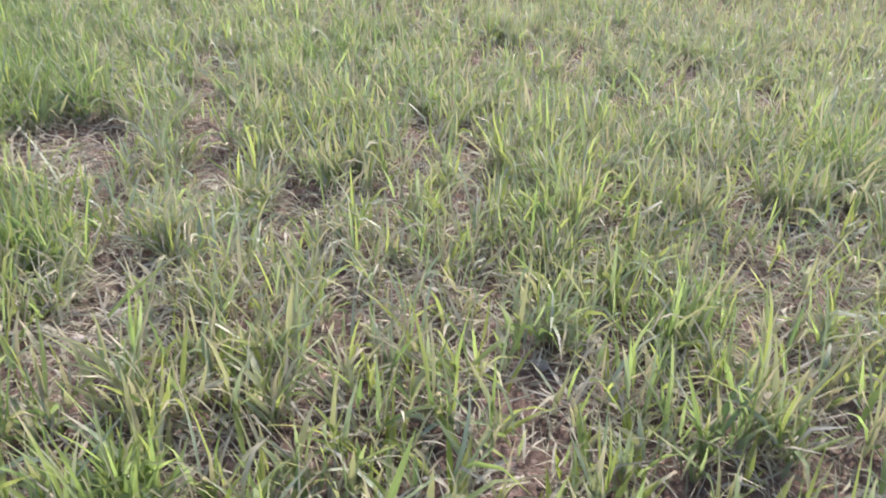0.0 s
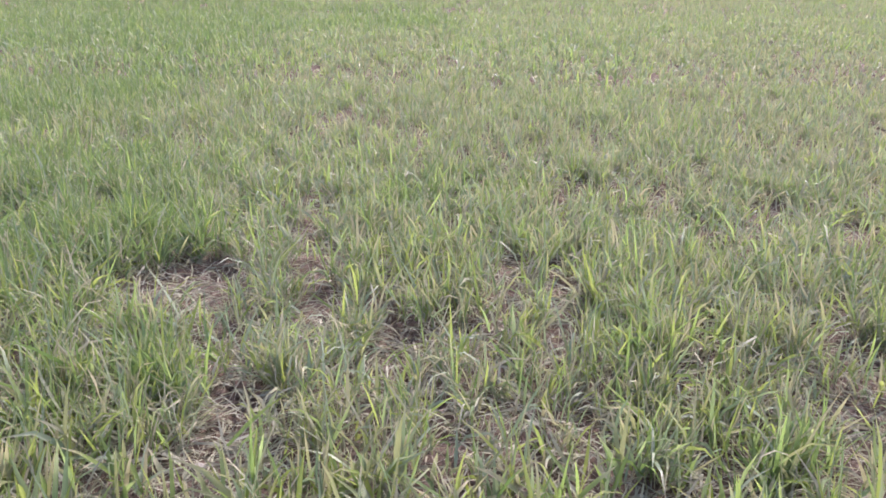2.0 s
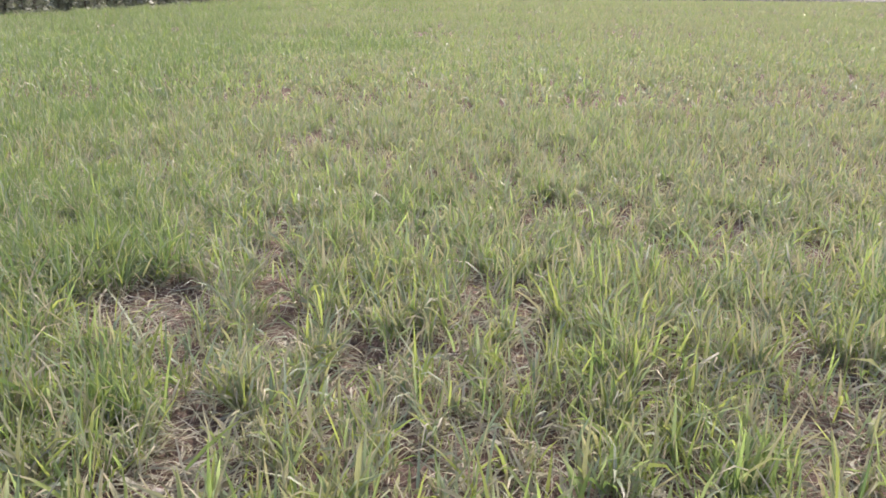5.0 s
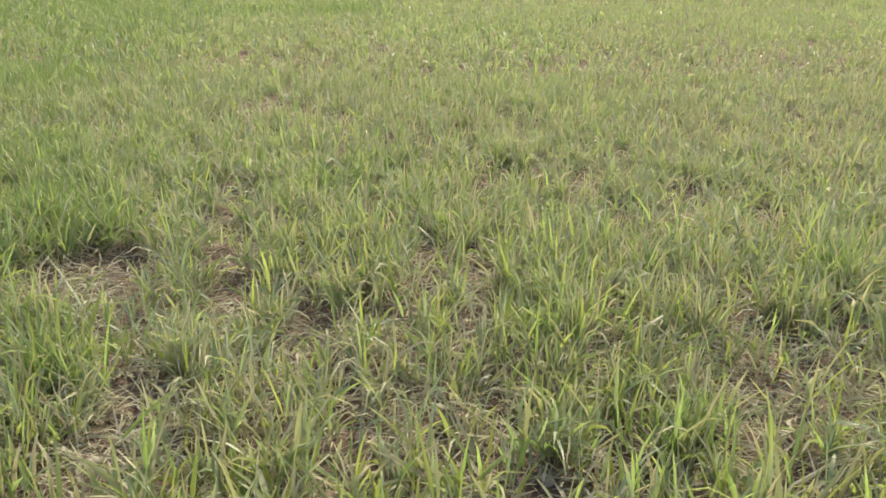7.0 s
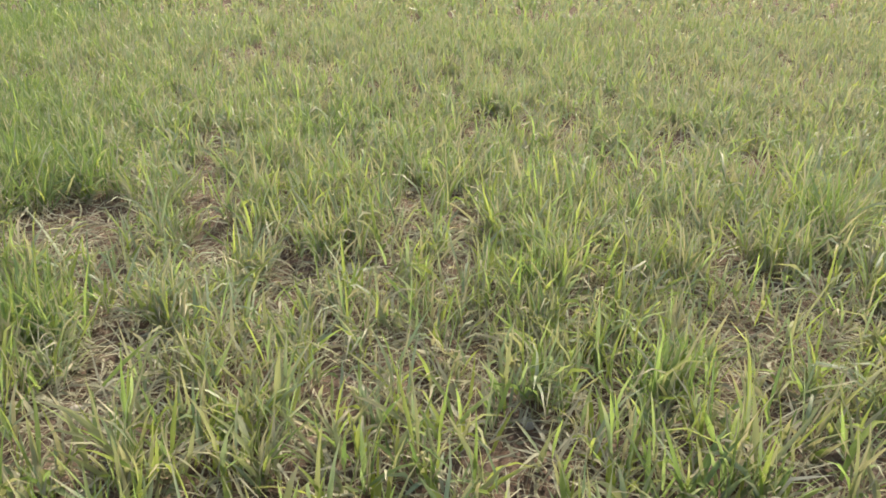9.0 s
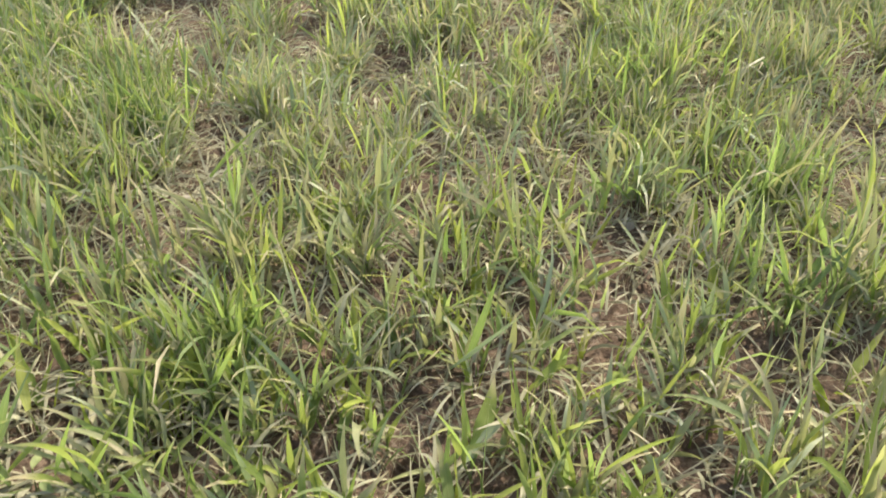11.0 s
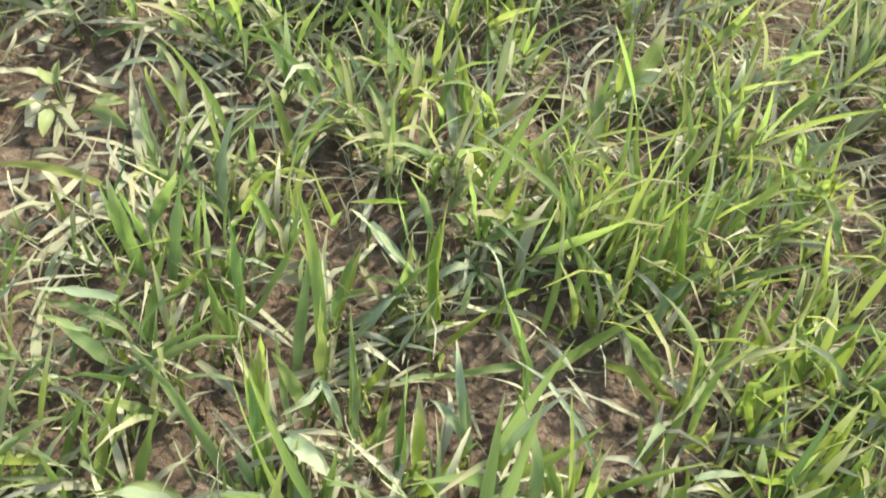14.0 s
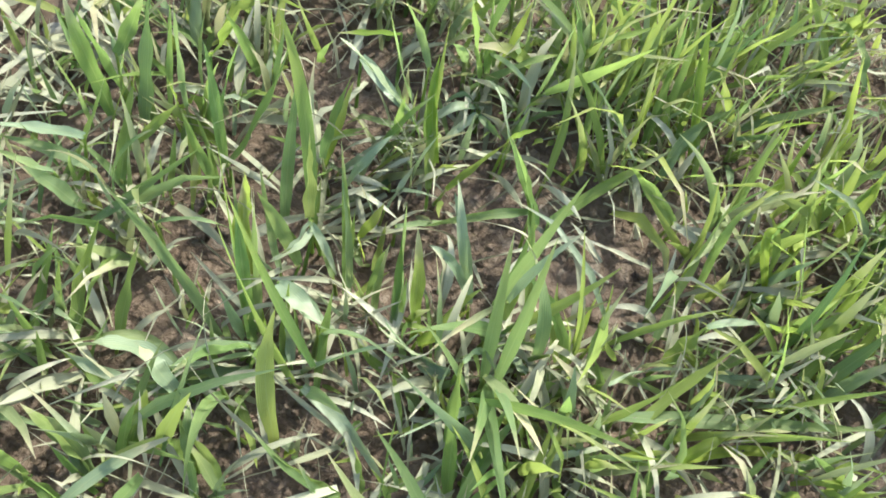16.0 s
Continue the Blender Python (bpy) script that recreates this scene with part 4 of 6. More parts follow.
set_plant(-0.295, 0.061, [
    ("g", 0.0, 0.0, 2.0, 152, 11.8, 11.0, 1.3, -0.3, 10),
    ("g", 2.4, 1.0, 2.1, 114, 6.8, 10.0, 1.6, -0.0, 11),
    ("g", 3.1, 1.2, 2.3, 108, 7.6, 12.0, -1.3, 0.2, 9),
    ("p", 3.7, -0.6, 4.2, -142, 6.8, 2.0, 0.0, -0.9, 9),
    ("p", 3.7, -2.5, 3.7, -151, 9.6, 2.0, -1.2, -0.2, 13),
    ("p", 3.7, -1.1, 4.1, -151, 10.7, 2.0, -0.2, 0.2, 9)])
set_plant(-0.496, 0.088, [
    ("p", 0.0, 0.0, 4.0, 14, 3.6, 0.0, 0.2, 0.3, 6)])
set_plant(-0.374, 0.125, [
    ("p", 0.0, 0.0, 6.0, 8, 7.6, 1.0, 2.2, -0.2, 5)])
set_plant(-0.270, 0.121, [
    ("p", 0.0, 0.0, 5.0, 153, 3.7, 2.0, -0.1, 0.2, 5),
    ("y", -3.2, 2.9, 7.1, 98, 1.4, 6.0, 0.2, -0.2, 10),
    ("g", 1.9, 1.6, 4.2, 153, 4.6, 7.0, 0.6, -0.1, 12),
    ("p", 1.4, -1.3, 6.4, -22, 6.5, -2.0, 0.8, -0.2, 15)])
set_plant(-0.217, -0.017, [
    ("y", 0.0, 0.0, 2.0, 105, 7.9, 12.0, 2.4, 0.6, 14),
    ("p", -4.1, 0.4, 4.0, 165, 4.6, 2.0, -2.0, 0.4, 5)])
set_plant(-0.229, 0.055, [
    ("p", 0.0, 0.0, 3.0, 112, 3.2, 6.0, -1.5, 0.0, 9),
    ("g", -2.9, -2.1, 2.6, -148, 7.8, 1.0, 0.7, 0.5, 7),
    ("p", 2.0, -2.5, 5.8, -31, 10.9, -3.0, 1.1, 0.5, 11)])
set_plant(-0.300, 0.009, [
    ("p", 0.0, 0.0, 4.0, -176, 10.5, 2.0, -2.0, -3.3, 9),
    ("p", -3.6, -1.3, 4.5, 175, 6.6, 2.0, 0.5, 0.3, 10)])
set_plant(-0.334, -0.023, [
    ("p", 0.0, 0.0, 3.0, -171, 6.1, 1.0, 0.7, 0.3, 6),
    ("g", 1.3, -2.8, 2.0, 95, 4.7, 3.0, 0.1, -0.2, 15)])
set_plant(-0.339, -0.083, [
    ("g", 0.0, 0.0, 2.0, 149, 6.5, 6.0, 0.6, -0.4, 14),
    ("p", -0.7, -2.3, 5.4, 47, 9.6, 2.0, 0.6, 0.4, 9),
    ("g", -1.1, -1.9, 3.5, 163, 4.1, 1.0, 0.7, 0.1, 12)])
set_plant(-0.259, -0.075, [
    ("p", 0.0, 0.0, 2.0, 120, 6.9, 4.0, -2.0, 0.1, 8),
    ("p", 1.8, 0.9, 1.3, 141, 5.0, 3.0, 0.5, -0.2, 9),
    ("p", -2.0, 3.8, 3.9, 103, 2.7, 2.0, 1.2, -0.1, 7)])
set_plant(-0.153, -0.043, [
    ("g", 0.0, 0.0, 2.0, 161, 8.6, 4.0, 0.8, 0.6, 6)])
set_plant(-0.165, 0.006, [
    ("d", 0.0, 0.0, 5.0, -61, 5.1, -2.0, -0.6, 0.4, 6)])
set_plant(-0.156, 0.101, [
    ("g", 0.0, 0.0, 2.0, 102, 8.0, 10.0, -1.7, -0.2, 10),
    ("y", 1.9, 0.6, 1.9, 109, 6.8, 8.0, 0.6, -0.2, 12),
    ("y", 2.3, 0.1, 2.9, 46, 3.3, 2.0, 0.2, -0.5, 12)])
set_plant(-0.204, 0.130, [
    ("g", 0.0, 0.0, 2.0, 114, 7.0, 10.0, -1.6, -0.4, 7),
    ("y", 0.5, 0.1, 2.1, 49, 3.7, 2.0, -0.8, 0.4, 6),
    ("g", 1.6, 0.7, 2.1, 80, 3.4, 4.0, 1.5, -0.0, 6)])
set_plant(-0.212, 0.184, [
    ("y", 0.0, 0.0, 4.0, 59, 2.9, 3.0, 0.2, -0.2, 9),
    ("p", 1.4, 3.4, 4.0, 64, 3.7, 4.0, -0.4, 0.1, 7)])
set_plant(-0.267, 0.245, [
    ("y", 0.0, 0.0, 3.0, 79, 5.4, 7.0, 0.6, -0.1, 9),
    ("p", 1.3, 0.6, 1.7, 47, 4.9, 3.0, 0.4, -0.5, 9)])
set_plant(-0.191, 0.311, [
    ("p", 0.0, 0.0, 3.1, 175, 8.7, 8.9, 2.6, 0.9, 12),
    ("g", -1.2, 1.9, 3.7, 169, 3.7, 12.0, -1.2, -0.2, 9),
    ("g", -0.8, 4.1, 7.4, 153, 3.7, 6.0, -0.1, -0.4, 8)])
set_plant(-0.234, 0.376, [
    ("y", 0.0, 0.0, 9.0, -159, 6.2, 0.0, -0.1, -0.2, 7)])
loose_leaf(-0.260, 0.197, 1.5, 47, 8.2, 1.0, 0.3, 11)
set_plant(-0.165, 0.245, [
    ("y", 0.0, 0.0, 4.0, 102, 10.6, 12.0, -2.0, 0.3, 9),
    ("y", 1.6, 0.7, 3.7, 46, 6.1, 4.0, 0.3, 0.0, 7)])
set_plant(-0.149, 0.374, [
    ("g", 0.0, 0.0, 4.9, 174, 2.7, 11.1, 0.2, -0.1, 11),
    ("g", 0.3, 0.6, 6.1, 119, 2.6, 8.0, 0.2, 0.0, 9),
    ("p", 0.5, -2.5, 4.1, -138, 6.1, -1.0, 2.2, -0.2, 9),
    ("p", 0.6, -2.9, 4.2, -122, 5.9, -1.0, 0.5, 0.2, 8),
    ("p", 0.8, -2.3, 3.9, -165, 3.9, 0.0, 1.5, -0.7, 7),
    ("p", 0.8, -3.1, 4.2, -25, 3.3, -1.0, 0.2, -0.1, 7),
    ("y", 1.3, 3.1, 3.5, 68, 3.5, 8.0, 0.7, -0.1, 8),
    ("g", -1.0, 0.4, 3.0, 28, 9.4, 4.0, 3.6, -1.5, 8)])
set_plant(-0.107, 0.306, [
    ("p", 0.0, 0.0, 8.0, 127, 6.3, 1.0, 1.9, 0.0, 6),
    ("y", 0.2, 0.0, 8.1, 41, 2.8, 0.0, -0.1, 0.2, 6),
    ("d", 1.2, 2.9, 4.0, 100, 4.0, 4.0, 0.1, -0.2, 5)])
set_plant(-0.052, 0.212, [
    ("g", 0.0, 0.0, 3.0, 125, 9.9, 6.0, 0.9, -0.4, 13),
    ("g", 0.4, 4.2, 2.9, 42, 11.8, 6.0, -1.6, 0.7, 11),
    ("p", -1.7, 3.5, 5.0, -152, 10.1, 0.0, 2.2, 0.8, 9),
    ("d", 0.6, 2.0, 1.9, 0, 5.6, 0.0, -0.2, 2.1, 5)])
set_plant(-0.060, 0.301, [
    ("y", 0.0, 0.0, 3.0, 101, 7.6, 11.0, -1.1, -0.7, 8),
    ("g", 2.8, 3.1, 1.9, 99, 5.9, 7.1, 1.9, 0.2, 7)])
set_plant(0.019, 0.337, [
    ("p", 0.0, 0.0, 5.0, 154, 8.5, 6.0, 1.0, 0.1, 8),
    ("p", 2.9, 0.2, 3.1, 57, 8.1, 5.0, 1.3, 0.9, 13),
    ("g", 0.8, 3.0, 2.0, 94, 9.5, 13.0, -0.2, -0.2, 9),
    ("g", 1.8, 4.1, 2.0, 91, 7.8, 12.0, 0.4, 0.0, 8),
    ("g", -3.4, 2.7, 2.3, 81, 7.6, 11.0, -0.5, 0.0, 8),
    ("y", -0.7, 0.9, 2.2, 90, 7.7, 12.0, 0.5, 0.0, 7),
    ("g", -1.9, 4.0, 2.3, 88, 10.1, 12.0, -0.8, -0.2, 8)])
set_plant(0.065, 0.287, [
    ("g", 0.0, 0.0, 4.0, 162, 6.1, 4.0, -0.1, -0.2, 13),
    ("y", 1.0, 0.0, 4.1, 143, 2.0, 4.0, -0.4, -0.4, 5)])
set_plant(-0.099, 0.148, [
    ("p", 0.0, 0.0, 3.0, 120, 8.1, 6.0, 0.2, -0.2, 11),
    ("p", -0.5, 0.6, 3.9, 162, 4.5, 4.0, 1.6, -0.1, 8),
    ("g", 2.2, -2.4, 1.7, 77, 6.2, 7.0, -0.7, -0.4, 11)])
set_plant(-0.042, 0.136, [
    ("g", 0.0, 0.0, 2.0, 108, 9.8, 7.0, 0.2, -0.1, 8),
    ("y", 0.0, 0.0, 2.0, 101, 3.2, 3.0, -1.4, 0.5, 7),
    ("y", 4.0, -1.2, 1.5, 86, 5.5, 7.0, -1.6, -0.1, 7),
    ("d", 0.9, -1.9, 4.4, -157, 5.7, 1.0, 1.4, -0.4, 5)])
set_plant(0.014, 0.145, [
    ("y", 0.0, 0.0, 2.0, 98, 3.5, 7.0, 0.4, -0.3, 6),
    ("p", 1.7, -3.6, 4.7, 23, 7.5, 2.0, -1.3, 1.0, 6)])
set_plant(-0.099, 0.080, [
    ("p", 0.0, 0.0, 4.0, 172, 6.8, 3.0, -1.1, 0.0, 10),
    ("p", 0.6, -0.5, 8.9, 14, 3.3, -3.0, 0.2, 1.4, 6),
    ("y", 1.5, -3.0, 2.2, 35, 4.5, 2.0, -1.2, 0.1, 7)])
set_plant(-0.072, -0.017, [
    ("g", 0.0, 0.0, 2.0, 106, 8.5, 10.0, 2.5, 0.5, 11),
    ("g", 0.9, -0.1, 2.6, 72, 8.0, 4.0, -0.1, 0.2, 11)])
set_plant(-0.036, 0.070, [
    ("p", 0.0, 0.0, 4.0, 146, 3.7, 2.0, -0.5, -0.0, 11),
    ("g", -0.7, 0.9, 4.9, 13, 15.1, 0.0, -2.0, 2.9, 11),
    ("p", 2.4, 2.2, 3.0, 119, 3.7, 4.0, 0.0, -0.1, 4)])
set_plant(-0.005, 0.014, [
    ("g", 0.0, 0.0, 2.0, 123, 6.3, 4.0, -0.7, -0.2, 11),
    ("y", 2.3, -0.2, 1.6, 112, 7.4, 6.0, -0.5, 0.0, 9),
    ("g", -0.4, -1.4, 2.7, 82, 6.8, 4.0, 0.1, -0.2, 9),
    ("g", 3.9, 1.5, 2.5, 90, 7.4, 4.2, -0.4, -0.2, 9)])
set_plant(0.058, 0.076, [
    ("y", 0.0, 0.0, 3.0, 52, 11.5, 7.0, -1.2, 0.3, 10),
    ("g", -1.6, 0.9, 4.3, 12, 21.5, 3.0, -2.0, 0.5, 13),
    ("y", 4.4, -0.9, 2.1, 41, 4.9, 3.0, 0.5, -0.0, 10),
    ("y", 3.7, -1.5, 2.9, 12, 17.4, 2.0, -2.0, 2.2, 9)])
set_plant(0.079, 0.147, [
    ("y", 0.0, 0.0, 3.1, 56, 3.7, 3.9, 0.6, 0.0, 14),
    ("p", 2.2, 3.2, 6.7, 17, 7.2, 0.0, -0.7, 0.8, 7),
    ("p", 2.9, -0.2, 4.9, -9, 15.7, 1.0, -2.0, 2.3, 12),
    ("g", -0.7, 2.7, 2.4, 80, 11.6, 12.0, -2.0, -0.0, 10)])
set_plant(0.153, 0.193, [
    ("y", 0.0, 0.0, 7.0, 4, 6.9, -1.0, -0.7, 0.7, 10),
    ("p", 0.2, 4.4, 3.1, 22, 7.1, 1.1, -0.5, 0.3, 11),
    ("y", -1.8, 2.4, 2.1, 46, 3.7, 2.0, -0.5, 0.4, 8),
    ("g", 3.6, -1.7, 2.8, 81, 4.9, 8.0, 0.0, 0.2, 9),
    ("d", -0.8, -1.1, 3.1, -93, 5.4, -2.0, -0.4, 0.3, 4)])
set_plant(0.082, 0.029, [
    ("g", 0.0, 0.0, 2.0, 82, 6.3, 4.0, 0.2, 0.0, 9)])
set_plant(0.062, 0.192, [
    ("y", 0.0, 0.0, 2.0, 71, 9.3, 10.0, -1.4, -0.3, 8)])
set_plant(0.103, 0.233, [
    ("g", 0.0, 0.0, 2.0, 78, 5.5, 8.0, 3.0, 1.0, 8)])
set_plant(0.164, 0.249, [
    ("y", 0.0, 0.0, 2.9, 97, 3.8, 5.1, 4.4, 3.1, 8),
    ("y", 1.9, 3.6, 3.2, 120, 5.2, 10.0, 0.3, -0.2, 9),
    ("y", -1.3, 0.2, 4.1, 36, 4.8, 2.0, 0.2, -0.1, 7)])
set_plant(0.201, 0.331, [
    ("g", 0.0, 0.0, 3.9, 54, 5.9, 5.1, 0.1, 0.7, 13),
    ("y", 2.6, 0.0, 3.3, 83, 4.0, 8.1, -0.3, -0.3, 13)])
set_plant(0.195, 0.161, [
    ("g", 0.0, 0.0, 2.0, 65, 7.4, 8.0, -0.8, -0.1, 10),
    ("y", 0.8, 2.9, 2.2, 73, 4.9, 10.0, -0.2, -0.0, 9),
    ("g", 1.5, -0.1, 2.2, 55, 6.3, 7.0, 0.2, 0.0, 12),
    ("g", 2.1, -1.0, 2.2, 41, 5.6, 6.0, 0.6, 0.4, 11),
    ("y", 3.5, 0.6, 2.2, 74, 7.6, 7.0, 0.3, 0.4, 9),
    ("d", -2.6, -2.9, 2.1, -104, 3.7, -1.0, -0.4, 0.3, 7)])
set_plant(0.218, 0.243, [
    ("y", 0.0, 0.0, 2.0, 79, 3.2, 10.0, -0.2, -0.0, 9),
    ("g", 1.2, -4.3, 2.3, 78, 4.5, 9.0, -0.6, -0.2, 10),
    ("y", -0.4, -2.5, 2.1, 82, 4.3, 9.0, -0.5, -0.4, 8)])
set_plant(0.079, 0.368, [
    ("y", 0.0, 0.0, 3.0, 115, 10.4, 13.0, 0.6, 0.3, 9),
    ("g", -2.1, 0.5, 2.1, 105, 6.3, 11.0, -0.8, -0.5, 8),
    ("y", -2.0, 3.4, 2.3, 111, 8.7, 12.0, 0.5, -0.4, 7)])
set_plant(-0.056, 0.424, [
    ("y", 0.0, 0.0, 8.9, 31, 6.9, 1.1, -0.1, -0.1, 6),
    ("g", -0.9, -0.2, 4.0, 161, 5.9, 1.5, -0.4, -1.0, 7),
    ("g", 0.6, -1.0, 3.7, 157, 4.1, 9.0, 1.7, 0.4, 8),
    ("y", 2.0, -0.5, 3.8, 134, 3.0, 9.0, -0.1, -0.0, 8)])
set_plant(0.141, 0.318, [
    ("y", 0.0, 0.0, 3.0, 74, 7.2, 9.0, 1.4, -0.1, 8),
    ("g", -2.0, -0.3, 3.6, 80, 6.1, 9.0, 0.2, 0.3, 8)])
set_plant(0.222, 0.409, [
    ("y", 0.0, 0.0, 3.0, 121, 6.4, 10.0, -1.5, -0.7, 9)])
set_plant(0.237, 0.505, [
    ("p", 0.0, 0.0, 3.9, 136, 4.9, 4.1, 1.1, -0.1, 12)])
set_plant(0.215, 0.563, [
    ("g", 0.0, 0.0, 7.3, 172, 7.6, 0.7, 0.4, 0.1, 14)])
set_plant(0.092, 0.523, [
    ("d", 0.0, 0.0, 3.1, 64, 5.2, 0.9, 0.1, -0.4, 7)])
set_plant(0.130, 0.407, [
    ("y", 0.0, 0.0, 4.0, 22, 6.4, 3.0, 0.0, 0.8, 10),
    ("p", -1.7, -0.2, 3.8, 2, 7.2, 1.0, 0.6, 0.4, 6)])
set_plant(-0.112, 0.409, [
    ("g", 0.0, 0.0, 4.0, 109, 2.8, 9.0, 0.0, -0.0, 8),
    ("g", 0.2, 1.9, 6.5, 171, 5.7, 0.0, 0.0, -0.4, 7)])
loose_leaf(-0.558, 0.310, 1.5, -114, 8.5, 1.0, 0.5, 13)
loose_leaf(-0.516, 0.241, 1.5, -169, 7.1, 1.0, 0.6, 10)
loose_leaf(-0.529, 0.238, 1.5, -155, 5.4, 1.0, 0.3, 6)
loose_leaf(-0.556, 0.288, 1.5, 175, 3.3, 2.0, 0.3, 5)
loose_leaf(-0.366, 0.033, 1.5, 55, 4.5, 1.0, 1.3, 5)
loose_leaf(-0.387, 0.036, 1.5, 128, 4.3, 4.0, 0.3, 6)
loose_leaf(0.091, 0.185, 1.5, -178, 4.9, 0.0, 0.3, 8)
loose_leaf(-0.460, 0.015, 1.5, 15, 3.9, 0.8, 0.8, 4)
set_plant(-0.417, 0.388, [
    ("d", 0.0, 0.0, 3.0, -149, 6.5, -1.0, 1.0, -0.7, 5)])
set_plant(-0.361, 0.385, [
    ("d", 0.0, 0.0, 2.0, -131, 6.4, 0.0, -1.0, -0.2, 7)])
set_plant(-0.299, 0.315, [
    ("d", 0.0, 0.0, 2.0, -145, 2.8, 0.0, 1.2, 0.3, 3)])
loose_leaf(-0.234, 0.298, 1.5, 146, 5.0, 2.0, 0.8, 5)
loose_leaf(-0.127, 0.134, 1.5, 134, 3.6, 4.0, 0.8, 4)
loose_leaf(0.012, 0.238, 1.5, 153, 4.4, 2.1, 0.3, 5)
loose_leaf(0.058, 0.243, 1.5, 173, 8.1, 0.0, 0.3, 4)
set_plant(0.246, 0.101, [
    ("d", 0.0, 0.0, 2.0, -110, 2.9, -1.0, -0.0, -0.2, 8)])
set_plant(0.193, 0.101, [
    ("d", 0.0, 0.0, 3.0, -71, 3.9, -1.0, 0.5, -0.1, 5)])
loose_leaf(0.130, 0.206, 1.5, 28, 4.2, 1.0, 0.3, 5)
set_plant(-0.730, 0.543, [
    ("g", 0.0, 0.0, 4.2, 158, 14.5, 7.8, 0.1, -1.1, 15),
    ("p", -1.8, 0.3, 3.9, -179, 9.8, 3.5, 1.9, -0.3, 10),
    ("p", 3.0, -1.4, 3.4, 21, 8.8, 2.4, 0.5, -0.2, 11)])
set_plant(-0.753, 0.675, [
    ("g", 0.0, 0.0, 5.0, 150, 13.8, 10.0, -1.0, 0.1, 16)])
set_plant(-0.712, 0.598, [
    ("g", 0.0, 0.0, 4.2, 142, 16.9, 8.8, -0.9, -0.4, 12)])
set_plant(-0.871, 0.666, [
    ("g", 0.0, 0.0, 5.0, 176, 6.2, 3.0, 0.3, -0.4, 13)])
set_plant(-0.800, 0.539, [
    ("g", 0.0, 0.0, 3.0, 156, 6.2, 6.0, 0.6, -0.6, 14)])
set_plant(-0.684, 0.683, [
    ("y", 0.0, 0.0, 5.0, 115, 9.5, 7.0, -1.0, 0.5, 14)])
set_plant(-0.695, 0.729, [
    ("y", 0.0, 0.0, 3.0, 69, 4.2, 5.0, -0.2, 0.6, 7)])
set_plant(-0.645, 0.800, [
    ("y", 0.0, 0.0, 3.9, 174, 5.7, 8.1, 1.0, -0.1, 13)])
set_plant(-0.548, 0.696, [
    ("g", 0.0, 0.0, 2.9, 138, 11.9, 8.1, -0.1, -0.2, 7),
    ("g", 3.2, -2.5, 1.5, 93, 5.8, 7.0, 0.6, -0.0, 12)])
set_plant(-0.549, 0.617, [
    ("y", 0.0, 0.0, 3.0, 125, 9.0, 5.0, -0.0, -0.0, 7)])
set_plant(-0.470, 0.722, [
    ("p", 0.0, 0.0, 4.4, 158, 11.7, 4.6, 0.6, -0.3, 9),
    ("y", -2.0, -2.9, 2.3, 110, 6.4, 7.4, 0.0, -0.8, 10),
    ("y", -0.8, 3.0, 4.6, 114, 2.2, 4.0, -0.2, -0.3, 9)])
set_plant(-0.384, 0.689, [
    ("g", 0.0, 0.0, 3.0, 172, 9.1, 4.0, 0.3, 0.0, 10)])
set_plant(-0.470, 0.903, [
    ("y", 0.0, 0.0, 3.3, 105, 9.6, 7.7, 0.6, -0.0, 11)])
set_plant(-0.435, 0.873, [
    ("y", 0.0, 0.0, 3.0, 114, 8.3, 8.0, 0.6, -0.6, 13)])
set_plant(-0.389, 0.833, [
    ("g", 0.0, 0.0, 2.1, 98, 9.1, 6.9, 0.7, 0.1, 13)])
set_plant(-0.365, 0.762, [
    ("y", 0.0, 0.0, 1.9, 123, 11.9, 9.1, -1.7, -0.5, 14),
    ("y", 3.2, -1.7, 3.2, 134, 4.7, 7.0, 0.9, -0.4, 10),
    ("p", 1.4, -2.1, 5.1, -159, 4.5, 2.0, 0.7, 0.6, 10)])
set_plant(-0.355, 1.038, [
    ("y", 0.0, 0.0, 3.0, 155, 5.9, 7.0, -0.7, -0.7, 8)])
set_plant(-0.272, 0.955, [
    ("g", 0.0, 0.0, 3.0, 114, 10.9, 8.0, -0.0, 0.0, 10)])
set_plant(-0.229, 0.856, [
    ("y", 0.0, 0.0, 1.8, 100, 7.9, 9.2, 0.1, -0.0, 11),
    ("p", -3.0, -1.8, 3.8, 53, 12.3, 4.0, 1.7, 0.6, 16),
    ("y", 3.4, -0.7, 1.7, 74, 7.3, 6.0, 0.7, 0.1, 12)])
set_plant(-0.222, 0.756, [
    ("y", 0.0, 0.0, 2.1, 96, 7.5, 5.9, -0.4, 1.6, 14),
    ("y", 2.5, -3.3, 2.4, 66, 4.2, 2.9, -0.1, 0.2, 13)])
set_plant(-0.036, 0.857, [
    ("p", 0.0, 0.0, 3.0, 160, 13.4, 4.0, 1.8, -3.4, 11),
    ("g", 1.0, 1.6, 2.0, 99, 11.0, 7.0, 0.9, 0.9, 11)])
set_plant(-0.079, 0.636, [
    ("p", 0.0, 0.0, 3.1, 121, 13.5, 5.9, -0.4, 0.1, 6),
    ("p", 3.2, 1.2, 3.7, 46, 11.2, 5.0, -0.1, 0.6, 16)])
